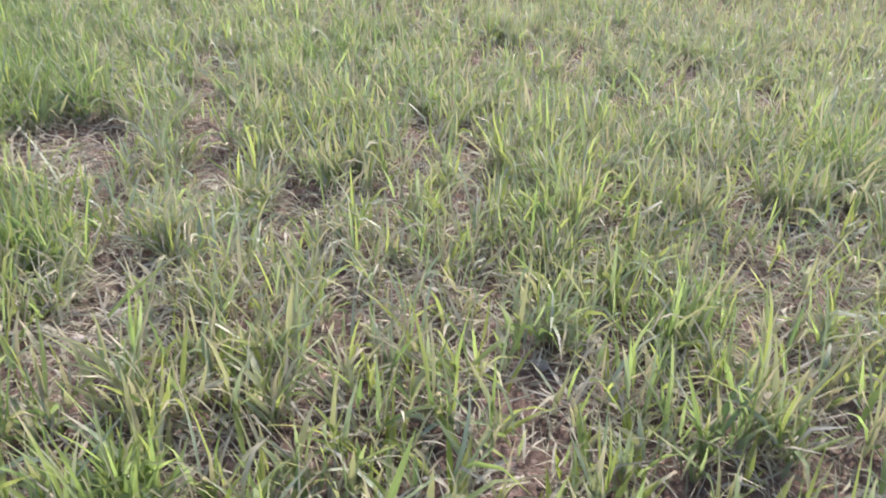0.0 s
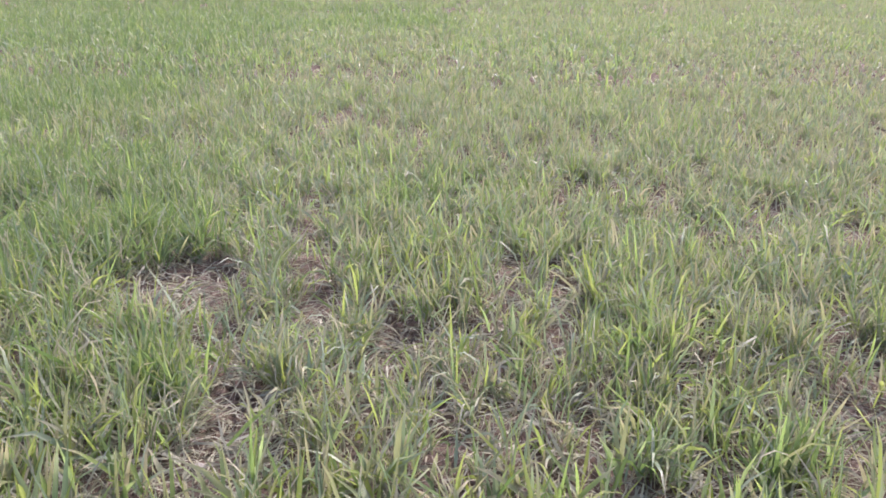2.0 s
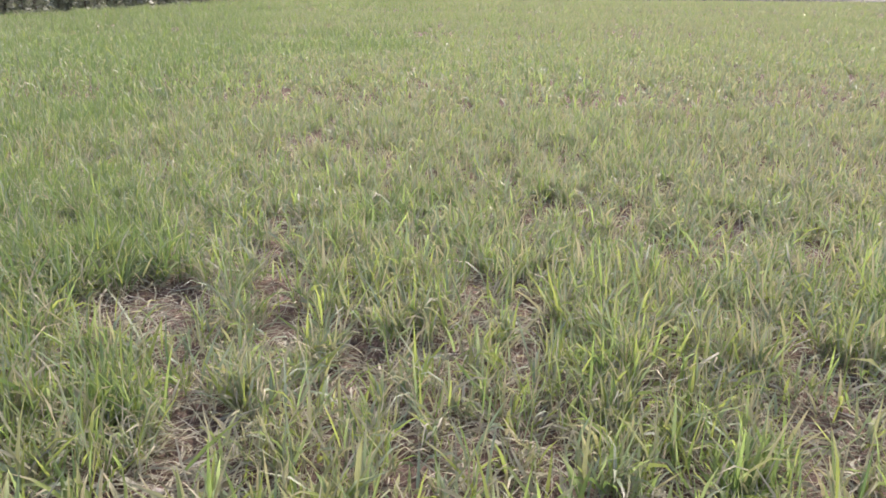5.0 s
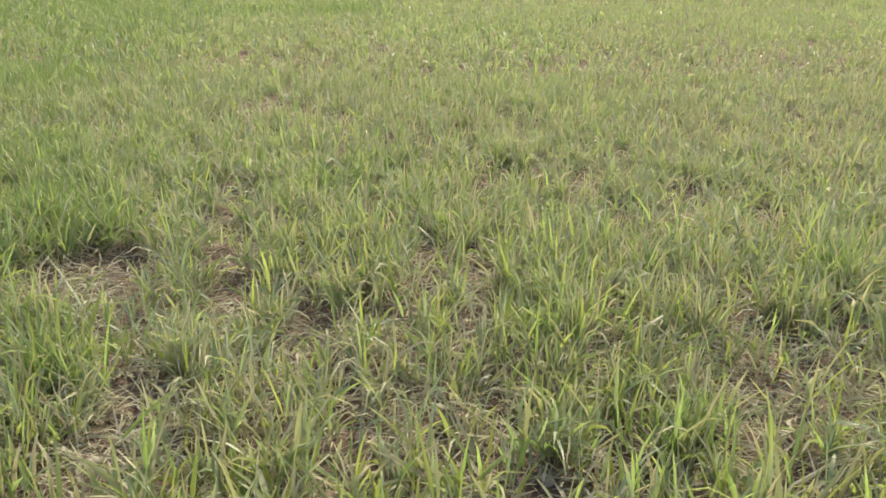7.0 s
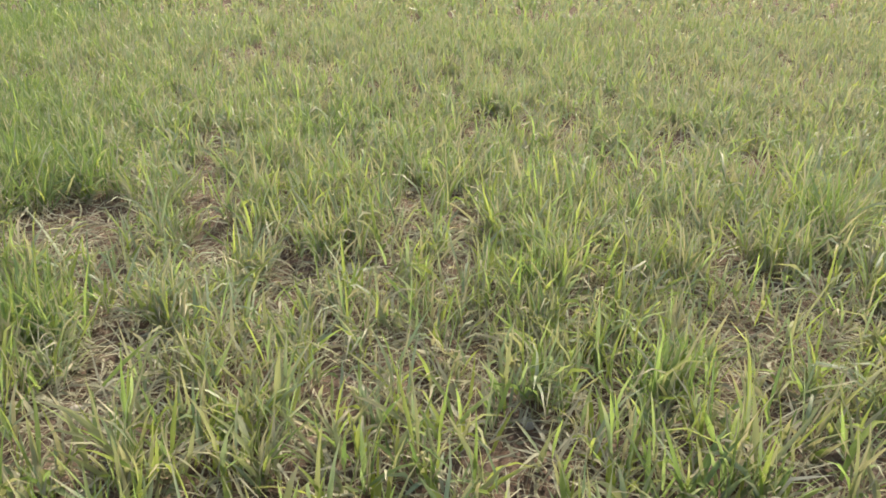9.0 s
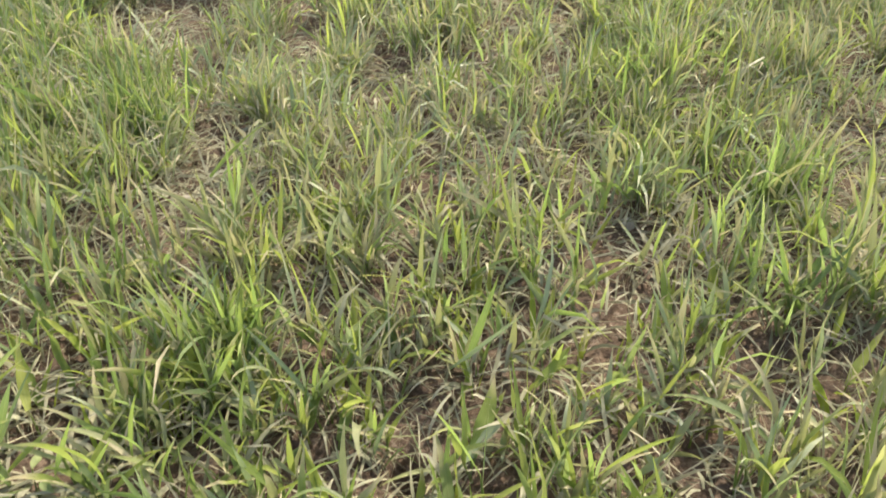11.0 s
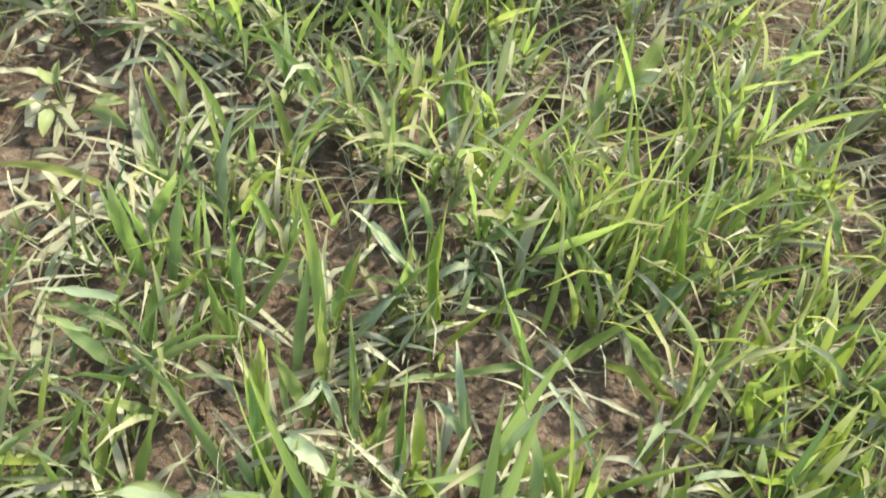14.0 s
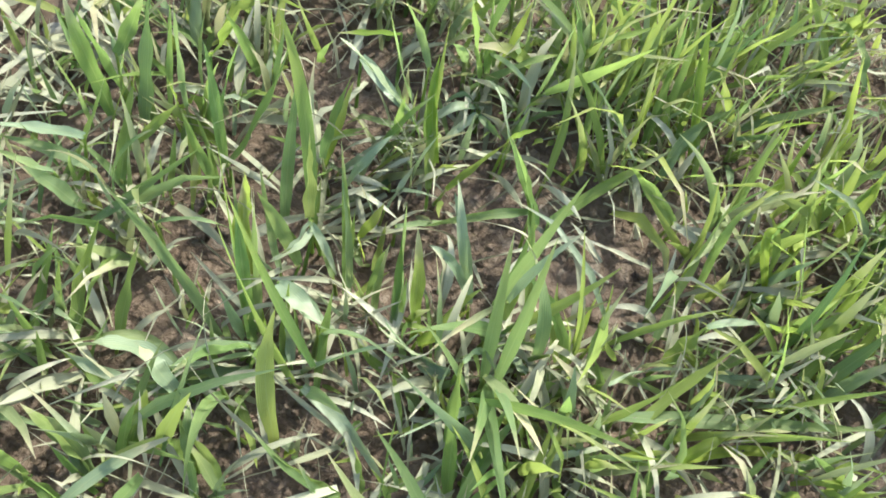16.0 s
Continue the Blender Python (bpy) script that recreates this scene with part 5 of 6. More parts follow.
set_plant(-0.196, 0.498, [
    ("g", 0.0, 0.0, 2.0, 115, 14.1, 10.0, -2.0, -0.6, 10),
    ("y", 2.7, -2.6, 1.8, 125, 6.1, 10.9, -1.5, -0.5, 16),
    ("p", -0.4, -0.1, 1.9, 120, 11.3, 6.9, -1.2, -0.1, 13),
    ("p", 2.9, 2.8, 2.2, 112, 13.4, 7.0, -2.0, -0.2, 7)])
set_plant(-0.207, 0.564, [
    ("y", 0.0, 0.0, 3.7, 127, 7.4, 7.3, 0.1, 0.3, 13)])
set_plant(-0.264, 0.486, [
    ("p", 0.0, 0.0, 4.0, 138, 16.8, 4.0, 0.4, 0.3, 12)])
set_plant(-0.308, 0.509, [
    ("g", 0.0, 0.0, 3.0, 142, 13.2, 6.0, -0.3, 0.6, 13),
    ("y", 2.4, 1.9, 3.0, 75, 5.1, 3.0, 0.0, 0.0, 9)])
set_plant(-0.271, 0.660, [
    ("p", 0.0, 0.0, 5.1, -134, 3.9, -1.1, -0.5, -0.3, 9)])
set_plant(-0.098, 0.595, [
    ("y", 0.0, 0.0, 1.9, 84, 3.7, 4.1, -0.4, -0.3, 11)])
set_plant(-0.049, 0.568, [
    ("g", 0.0, 0.0, 2.0, 107, 10.5, 7.0, -0.5, -0.5, 15),
    ("y", 1.4, -0.8, 1.2, 99, 10.7, 7.0, -0.7, 0.2, 10),
    ("g", -1.0, -1.8, 1.4, 109, 9.2, 7.1, -0.0, -0.7, 9)])
set_plant(-0.030, 0.684, [
    ("g", 0.0, 0.0, 3.0, 75, 10.5, 5.0, 0.2, -0.6, 23)])
set_plant(-0.055, 0.797, [
    ("y", 0.0, 0.0, 2.0, 98, 8.8, 6.0, -1.9, -1.5, 10)])
set_plant(0.045, 0.633, [
    ("g", 0.0, 0.0, 2.0, 99, 16.1, 9.0, -1.7, -0.5, 9),
    ("y", 3.3, 2.5, 1.8, 51, 4.8, 1.9, 0.7, -0.1, 11)])
set_plant(0.063, 0.590, [
    ("y", 0.0, 0.0, 2.0, 110, 10.4, 7.0, 0.5, -0.0, 9)])
set_plant(0.057, 0.792, [
    ("y", 0.0, 0.0, 4.0, 49, 7.3, 3.0, -0.1, -0.2, 15)])
set_plant(0.087, 0.945, [
    ("g", 0.0, 0.0, 2.0, 125, 14.9, 9.0, -2.0, -2.0, 11)])
set_plant(0.065, 0.897, [
    ("y", 0.0, 0.0, 2.0, 78, 9.5, 6.0, 0.6, -0.2, 13)])
set_plant(0.170, 0.676, [
    ("d", 0.0, 0.0, 1.0, 99, 11.8, 7.0, 0.3, 0.3, 7)])
set_plant(0.208, 0.709, [
    ("d", 0.0, 0.0, 2.0, 126, 13.3, 6.0, -0.8, -0.8, 7)])
set_plant(0.182, 0.748, [
    ("y", 0.0, 0.0, 2.0, 137, 6.9, 5.0, 0.0, 0.0, 7)])
set_plant(0.216, 0.781, [
    ("y", 0.0, 0.0, 3.0, 100, 6.5, 5.0, -1.0, -0.4, 11),
    ("p", 3.7, 0.3, 2.9, 119, 8.9, 5.0, -0.1, -0.5, 7)])
set_plant(0.235, 0.964, [
    ("y", 0.0, 0.0, 3.1, 118, 2.4, 4.9, 0.0, -0.0, 18)])
set_plant(0.281, 0.986, [
    ("g", 0.0, 0.0, 2.0, 95, 8.7, 7.0, 1.0, 0.4, 14)])
set_plant(0.297, 0.863, [
    ("g", 0.0, 0.0, 2.0, 56, 7.9, 6.0, 0.2, 0.5, 15)])
set_plant(0.340, 0.879, [
    ("y", 0.0, 0.0, 3.0, 72, 6.0, 6.0, -0.4, -0.2, 17)])
set_plant(0.312, 0.762, [
    ("y", 0.0, 0.0, 2.0, -31, 4.9, 2.0, -0.0, 0.4, 11)])
set_plant(0.243, 0.646, [
    ("p", 0.0, 0.0, 3.0, 123, 7.5, 3.0, -0.0, -0.0, 11)])
set_plant(0.353, 1.185, [
    ("y", 0.0, 0.0, 2.0, 86, 12.0, 8.0, -0.6, -0.0, 14)])
set_plant(0.362, 1.040, [
    ("y", 0.0, 0.0, 2.8, 91, 5.5, 5.2, -0.0, -0.0, 17)])
set_plant(-0.038, 0.999, [
    ("y", 0.0, 0.0, 2.0, 95, 7.9, 8.0, -0.0, 0.2, 14)])
set_plant(-0.072, 1.151, [
    ("y", 0.0, 0.0, 1.9, 129, 7.1, 7.1, 0.1, 0.6, 11)])
set_plant(-0.022, 1.243, [
    ("y", 0.0, 0.0, 2.9, 98, 3.4, 6.1, 0.5, 0.4, 13)])
loose_leaf(-0.546, 0.364, 1.5, 122, 15.5, 3.0, 0.3, 12)
set_plant(-0.548, 0.434, [
    ("y", 0.0, 0.0, 2.0, 135, 5.5, 6.0, 2.2, 0.5, 9),
    ("y", -0.2, 3.2, 2.2, 90, 3.0, 5.0, 0.3, -0.0, 14),
    ("p", 1.3, 2.0, 3.0, 22, 12.1, 1.0, 0.2, 1.0, 7)])
set_plant(-0.479, 0.370, [
    ("p", 0.0, 0.0, 3.0, 127, 7.6, 3.0, -0.4, 0.5, 10),
    ("p", 3.6, 0.8, 3.2, 52, 11.1, 3.0, -0.5, -0.7, 10)])
set_plant(-0.570, 0.523, [
    ("p", 0.0, 0.0, 3.0, -132, 10.8, 2.0, 4.3, 2.2, 6)])
loose_leaf(-0.625, 0.458, 1.5, -175, 14.9, 2.1, 0.3, 6)
set_plant(-0.376, 0.497, [
    ("p", 0.0, 0.0, 4.1, 179, 4.3, 4.9, -0.1, 0.1, 14)])
set_plant(-0.470, 0.466, [
    ("p", 0.0, 0.0, 3.0, 25, 8.8, 2.0, 0.0, -1.1, 9)])
set_plant(-0.558, 0.311, [
    ("y", 0.0, 0.0, 5.0, -168, 11.6, 1.0, 0.4, -0.7, 10)])
loose_leaf(-0.588, 0.212, 1.5, 65, 8.1, 1.0, 0.6, 10)
loose_leaf(-0.642, 0.224, 1.5, 71, 6.5, 2.0, 0.9, 10)
loose_leaf(-0.532, 0.240, 1.5, 156, 8.6, 1.1, 0.3, 7)
set_plant(-0.398, 0.388, [
    ("d", 0.0, 0.0, 2.0, 167, 7.7, 0.0, -0.1, -0.1, 9)])
loose_leaf(-0.565, 0.392, 1.5, -159, 6.6, 0.1, 0.3, 5)
loose_leaf(-0.467, 0.392, 1.5, 92, 6.7, 1.0, 0.3, 6)

set_plant(-0.555, 1.011, [
    ("p", 0.0, 0.0, 3.7, 175, 18.8, 2.3, -1.4, -3.5, 13)])
set_plant(-0.693, 1.024, [
    ("g", 0.0, 0.0, 3.0, 122, 22.5, 8.0, -1.3, -0.7, 12)])
set_plant(-0.747, 1.180, [
    ("g", 0.0, 0.0, 3.0, 136, 28.9, 7.0, 0.8, 1.2, 10)])
set_plant(-0.896, 1.073, [
    ("g", 0.0, 0.0, 3.0, 120, 25.1, 9.0, -1.9, -0.2, 11)])
set_plant(-0.901, 1.331, [
    ("y", 0.0, 0.0, 4.1, 155, 14.0, 1.9, 0.0, -2.2, 12)])
set_plant(-0.857, 1.449, [
    ("g", 0.0, 0.0, 1.6, 112, 19.3, 6.4, 0.2, -1.3, 14),
    ("g", 3.6, 1.5, 2.3, 110, 15.2, 7.6, -0.5, -0.1, 14)])
set_plant(-0.790, 1.451, [
    ("g", 0.0, 0.0, 2.1, 101, 20.3, 6.9, 0.5, 0.3, 14),
    ("g", 3.6, -0.6, 2.6, 100, 18.8, 6.0, -0.2, 0.8, 14)])
set_plant(-0.812, 1.393, [
    ("g", 0.0, 0.0, 2.1, 123, 21.6, 6.9, -0.7, -1.4, 13),
    ("g", 2.1, 1.0, 1.5, 106, 20.8, 7.0, -0.7, -0.7, 13)])
set_plant(-0.547, 1.166, [
    ("d", 0.0, 0.0, 3.7, 146, 13.6, 0.3, 0.1, -0.5, 9)])
set_plant(-0.052, 0.929, [
    ("y", 0.0, 0.0, 4.2, 160, 21.5, 3.8, 2.6, -1.6, 9)])
set_plant(-0.175, 0.855, [
    ("g", 0.0, 0.0, 2.1, 88, 9.9, 5.9, -0.1, -0.0, 11)])
set_plant(-0.039, 0.810, [
    ("y", 0.0, 0.0, 2.0, 117, 10.6, 4.0, 1.8, 0.1, 8)])
set_plant(-0.039, 0.704, [
    ("y", 0.0, 0.0, 2.1, 96, 7.2, 3.9, -0.1, 0.5, 10),
    ("g", 2.7, 1.5, 2.9, 70, 7.7, 2.0, 1.2, -0.2, 17)])
set_plant(0.034, 0.699, [
    ("g", 0.0, 0.0, 2.0, 99, 10.9, 6.0, 0.4, -0.1, 10)])
set_plant(-0.051, 0.978, [
    ("y", 0.0, 0.0, 2.0, 92, 11.3, 6.0, -0.1, -0.1, 12),
    ("y", 2.9, -0.3, 2.5, 91, 7.5, 6.3, -0.0, 0.1, 9)])
set_plant(-0.051, 1.053, [
    ("g", 0.0, 0.0, 2.0, 109, 10.2, 4.0, -0.8, -0.3, 10)])
set_plant(-0.028, 1.190, [
    ("y", 0.0, 0.0, 2.1, 86, 9.7, 3.9, -0.1, 0.0, 11)])
set_plant(0.031, 1.182, [
    ("y", 0.0, 0.0, 2.0, 81, 9.2, 3.0, 0.6, 0.3, 11)])
set_plant(0.100, 1.154, [
    ("y", 0.0, 0.0, 2.0, 83, 8.8, 3.0, 0.5, 0.1, 11)])
set_plant(0.112, 1.238, [
    ("y", 0.0, 0.0, 2.9, 22, 7.5, 3.1, -1.1, 0.3, 11)])
set_plant(0.056, 0.902, [
    ("y", 0.0, 0.0, 2.0, 94, 13.3, 7.0, 0.4, -0.0, 10),
    ("y", 1.9, 1.0, 1.2, 82, 10.8, 6.9, 0.4, 0.0, 8)])
set_plant(0.069, 0.822, [
    ("y", 0.0, 0.0, 3.0, 52, 7.1, 2.0, 0.2, -0.5, 18)])
set_plant(0.058, 1.048, [
    ("p", 0.0, 0.0, 4.0, -9, 9.8, 0.0, 0.8, 0.2, 8)])
set_plant(0.005, 1.025, [
    ("p", 0.0, 0.0, 4.8, 23, 5.8, 1.2, 0.7, 0.6, 8)])
set_plant(0.129, 0.890, [
    ("y", 0.0, 0.0, 2.1, 74, 6.3, 1.9, 1.1, -0.0, 13)])
set_plant(0.288, 0.751, [
    ("p", 0.0, 0.0, 3.0, 143, 18.1, 3.0, -0.9, -2.5, 9)])
set_plant(0.392, 0.720, [
    ("p", 0.0, 0.0, 4.1, 161, 17.0, 2.9, 3.1, -0.4, 10)])
set_plant(0.326, 0.847, [
    ("y", 0.0, 0.0, 2.0, 79, 6.5, 6.0, -0.1, 0.2, 15),
    ("y", -3.8, -0.6, 3.6, 5, 3.7, 1.0, -0.5, 0.2, 13)])
set_plant(0.369, 0.991, [
    ("y", 0.0, 0.0, 2.0, 74, 8.2, 6.0, -0.1, 0.3, 13)])
set_plant(0.210, 0.894, [
    ("y", 0.0, 0.0, 2.0, 96, 5.3, 5.0, 0.0, -0.1, 11)])
set_plant(0.260, 0.846, [
    ("y", 0.0, 0.0, 2.0, 67, 6.3, 3.0, -0.7, 0.1, 7)])
set_plant(0.254, 0.924, [
    ("g", 0.0, 0.0, 1.8, 85, 6.4, 4.2, -0.0, -0.2, 9),
    ("g", 2.9, 2.3, 2.3, 91, 10.3, 6.0, -0.1, 0.2, 9)])
set_plant(0.374, 1.084, [
    ("y", 0.0, 0.0, 2.0, 86, 4.7, 4.0, -0.0, 0.2, 15)])
set_plant(0.532, 1.365, [
    ("g", 0.0, 0.0, 2.1, 66, 23.0, 6.9, -1.8, 0.5, 13),
    ("y", -2.1, -2.1, 2.0, 84, 20.1, 7.0, -0.2, -0.3, 11),
    ("g", 1.0, -2.6, 2.5, 64, 22.0, 7.3, -1.7, 0.2, 13),
    ("g", -2.6, 1.5, 2.4, 94, 17.3, 6.0, -0.3, -0.1, 12)])
set_plant(0.563, 1.331, [
    ("y", 0.0, 0.0, 1.4, 64, 23.7, 7.6, 0.3, 0.2, 13),
    ("d", 1.9, -0.7, 2.0, 91, 6.4, 2.5, 0.6, 0.2, 10)])
set_plant(0.548, 1.420, [
    ("y", 0.0, 0.0, 2.1, 77, 19.8, 6.9, -1.0, 0.1, 12)])
set_plant(0.501, 1.277, [
    ("g", 0.0, 0.0, 1.9, 102, 14.9, 5.1, 0.5, 0.3, 12)])
set_plant(0.498, 1.218, [
    ("p", 0.0, 0.0, 3.3, 111, 25.9, 5.7, -1.2, -2.1, 10)])
set_plant(0.546, 0.972, [
    ("y", 0.0, 0.0, 2.0, 63, 12.0, 6.0, -0.2, 0.2, 13)])
set_plant(0.537, 0.866, [
    ("y", 0.0, 0.0, 2.0, 49, 10.3, 5.0, -0.3, 0.3, 16)])
set_plant(0.505, 0.931, [
    ("g", 0.0, 0.0, 2.9, 23, 7.4, 2.1, 0.4, -0.1, 16)])
set_plant(0.489, 0.796, [
    ("y", 0.0, 0.0, 1.9, 110, 6.6, 4.1, 0.5, -0.1, 13),
    ("p", -1.1, -3.1, 1.7, 123, 7.7, 2.2, 1.6, 1.2, 9)])
set_plant(0.532, 0.755, [
    ("y", 0.0, 0.0, 2.0, 101, 7.2, 4.0, -0.2, -0.4, 13)])
set_plant(-0.417, 0.819, [
    ("g", 0.0, 0.0, 0.5, 114, 10.1, 8.5, -0.3, -0.8, 13)])
set_plant(-0.387, 0.778, [
    ("g", 0.0, 0.0, 2.0, 114, 11.4, 7.0, 1.0, -0.2, 15),
    ("g", 1.3, 1.9, 2.6, 99, 12.1, 6.0, 1.0, -0.1, 13),
    ("p", 3.3, -0.7, 4.4, 173, 6.4, 0.9, -0.2, -0.8, 13)])
set_plant(-0.374, 0.858, [
    ("y", 0.0, 0.0, 1.9, 80, 6.7, 4.1, -0.3, 0.8, 11)])
set_plant(-0.658, 0.753, [
    ("g", 0.0, 0.0, 3.0, 134, 13.7, 6.0, 1.4, -0.5, 16)])
set_plant(-0.480, 0.701, [
    ("p", 0.0, 0.0, 3.9, 163, 13.1, 2.1, -1.0, -1.5, 13),
    ("y", -0.9, 3.6, 2.1, 114, 14.8, 6.0, -0.5, -0.6, 9),
    ("p", 2.3, 3.2, 1.5, 125, 9.2, 3.0, 0.2, -0.7, 8)])
set_plant(-0.695, 0.721, [
    ("g", 0.0, 0.0, 2.0, 131, 12.8, 7.0, 0.1, 0.3, 18)])
set_plant(-0.684, 0.872, [
    ("p", 0.0, 0.0, 2.9, 166, 11.9, 3.1, 0.1, -0.7, 13)])
set_plant(-0.620, 0.870, [
    ("g", 0.0, 0.0, 2.0, 117, 11.5, 6.0, -0.3, -0.2, 12)])
set_plant(-0.602, 0.931, [
    ("g", 0.0, 0.0, 1.9, 120, 10.7, 6.1, 0.2, -0.7, 13)])
set_plant(-0.364, 1.210, [
    ("y", 0.0, 0.0, 2.1, 107, 15.3, 3.9, -0.2, 0.3, 11)])
set_plant(-0.270, 1.127, [
    ("g", 0.0, 0.0, 1.5, 83, 13.0, 5.5, -0.7, -0.5, 13)])
set_plant(-0.329, 1.129, [
    ("g", 0.0, 0.0, 2.1, 111, 14.5, 4.9, 0.4, -0.4, 10)])
set_plant(-0.225, 0.696, [
    ("g", 0.0, 0.0, 2.0, 79, 10.6, 6.0, -0.2, 0.1, 16),
    ("y", 4.3, 1.0, 1.2, 95, 12.8, 6.0, -0.2, 0.6, 10)])
set_plant(-0.271, 0.696, [
    ("g", 0.0, 0.0, 2.0, 92, 9.8, 4.0, 1.0, -0.7, 14)])
set_plant(-0.249, 1.346, [
    ("g", 0.0, 0.0, 2.0, 98, 16.9, 4.0, -0.1, 1.1, 12)])
set_plant(-0.141, 1.463, [
    ("y", 0.0, 0.0, 3.2, 93, 14.6, 1.8, 0.6, -0.9, 13)])
loose_leaf(-0.127, 1.094, 1.5, 113, 12.5, 3.1, 0.3, 9)
loose_leaf(-0.132, 1.135, 1.5, 138, 11.5, 2.0, 0.3, 7)
set_plant(-0.041, 1.323, [
    ("d", 0.0, 0.0, 1.8, 100, 9.7, 2.2, -0.0, 0.5, 9)])
set_plant(-0.065, 1.253, [
    ("d", 0.0, 0.0, 2.0, 111, 16.5, 2.0, 0.4, -0.1, 7)])
set_plant(-0.044, 1.099, [
    ("d", 0.0, 0.0, 2.0, 93, 11.8, 3.0, -0.8, 0.2, 8)])
set_plant(0.021, 0.848, [
    ("d", 0.0, 0.0, 2.0, 92, 8.5, 3.0, -0.7, 0.3, 9)])
set_plant(0.342, 1.376, [
    ("d", 0.0, 0.0, 2.0, -66, 6.4, 0.0, 1.9, 0.3, 10)])
loose_leaf(0.289, 1.152, 1.5, 112, 11.7, 1.0, 0.4, 8)
set_plant(0.450, 1.144, [
    ("d", 0.0, 0.0, 1.1, 105, 8.0, 1.9, 0.0, 0.5, 9)])


r = np.random.default_rng(83)
for k in range(22):
    loose_leaf(r.uniform(-0.86, -0.44), r.uniform(0.26, 0.60), r.uniform(0.4, 2.5), int(r.uniform(0, 360)), r.uniform(5, 13), r.uniform(-0.5, 2.5), r.uniform(0.2, 2.0), r.uniform(7, 13))
# ------------------------------------------------------------------ the nearest plants, one by one
def inset(x, y):
    """The stretch whose plants are given one by one above."""
    return (x > -0.62) & (x < 0.34) & (y > -0.08) & (y < 0.30 + 0.41 * (x + 0.636))


x, y = sown(-2.2, 1.9, -0.25, 2.6, 215, 21)
s = rng.random(len(x)) < np.where(inset(x, y), 0.04, np.where(y < 1.3, 0.62, 1.0))
x, y = x[s], y[s]
order = np.argsort(np.hypot(x + 0.15, y + 0.1))
x, y = x[order], y[order]
w = inside(x, y, 0.08)
nx, ny = x[w][:100], y[w][:100]
rest = np.ones(len(x), bool)
rest[np.where(w)[0][:100]] = False
kinds = [wheat_plant(100 + i, 0.12 + 0.8 * i / 17) for i in range(18)]
used = [False] * 18
lush_near = lushness(nx, ny)
for px, py, pl in zip(nx, ny, lush_near):
    i = int(np.clip(round((pl + rng.normal(0, 0.12) - 0.12) / 0.8 * 17), 0, 17))
    m = pose(px, py, float(ground(px, py)), rng.normal(0, 5), rng.normal(0, 5), rng.uniform(0, 360)) @ Matrix.Scale(rng.uniform(0.8, 1.1), 4)
    if used[i]:
        copy_thing(kinds[i], m)
    else:
        kinds[i].matrix_basis, used[i] = m, True
for i, u in enumerate(used):
    if not u:
        kinds[i].matrix_basis = pose(0.9 + 0.07 * i, 1.0 + 0.1 * i, float(ground(0.9 + 0.07 * i, 1.0 + 0.1 * i)))


# ------------------------------------------------------------------ broad-leaved weeds, stones, clods and straw
def weed(px, py, leaves, size, seed, word):
    """A small weed: a rosette of stalked oval leaves."""
    r = np.random.default_rng(seed)
    root = tagged(new("broadleaf_weed"), word, "weed", "weeds among the wheat")
    root.matrix_basis = pose(px, py, float(ground(px, py)), 0, 0, r.uniform(0, 360))
    for k in range(leaves):
        az, tilt, stalk = 6.28 * k / leaves + r.normal(0, 0.4), r.uniform(0.5, 1.4), size * r.uniform(0.4, 1.3)
        tip = np.array([math.cos(az) * math.cos(tilt) * stalk, math.sin(az) * math.cos(tilt) * stalk, math.sin(tilt) * stalk + 0.005])
        piece("stalk", tube("stalk", np.stack([tip * f for f in np.linspace(0, 1, 4)]) + np.array([0, 0, 0.002]), [0.0016, 0.0014, 0.0012, 0.001], 5, WEED_LEAF), root)
        s = np.linspace(0, 1, 8)
        n = size * r.uniform(0.6, 1.1)
        e = tilt * 0.4 - 1.1 * s
        c = tip + np.stack([np.cos(az) * n * s * np.cos(tilt * 0.4), np.sin(az) * n * s * np.cos(tilt * 0.4), n * (0.35 * s - 0.55 * s * s)], 1)
        v, q, uv = ribbon(c[None], np.full((1, 8), az), np.array([n * r.uniform(0.35, 0.5)]), np.array([r.normal(0, 0.8)]), np.array([r.normal(0, 0.7)]), 0.5, OVATE)
        piece("leaf", from_arrays("leaf", v, q, uv, WEED_LEAF), root)


for px, py, n, size, word in WEEDS:
    weed(px, py, n, size, int(abs(px * 991 + py * 37) * 10), word)

LUMPS = [broken_clod("soil_clod", CLOD, r, 3 + i) for i, r in enumerate((0.55, 0.45, 0.6, 0.4, 0.5))]
r = np.random.default_rng(77)
spots = [(bx + r.normal(0, br * 0.6), by + r.normal(0, br * 0.6)) for bx, by, br in BARE + BARE_MIDDLE + BARE_NEAR for _ in range(4 if by > 0.62 else 9)]
for px, py in spots:
    ob = tagged(new("soil_clod", LUMPS[r.integers(5)]), "dry crumbly lump of brown soil on the field", "clod", "clods of soil")
    size = r.uniform(0.006, 0.018) if py > 0.62 else r.uniform(0.003, 0.012)
    ob.matrix_basis = pose(px, py, float(ground(px, py)) + size * 0.2, r.normal(0, 15), r.normal(0, 15), r.uniform(0, 360)) @ Matrix.Scale(size, 4)

STONE_MESH = rough_lump("stone", PEBBLE, 1.0, 0.5, 9, 3, 0.25)
for px, py, size in STONES:
    ob = tagged(new("stone", STONE_MESH), "small pale flat stone lying on brown soil", "stone", "stones on the soil")
    ob.matrix_basis = pose(px, py, float(ground(px, py)) + size * (0.35 if py > 1 else 0.05), 10, 5, r.uniform(0, 360)) @ Matrix.Scale(size * (1.2 if py > 1 else 0.8), 4)


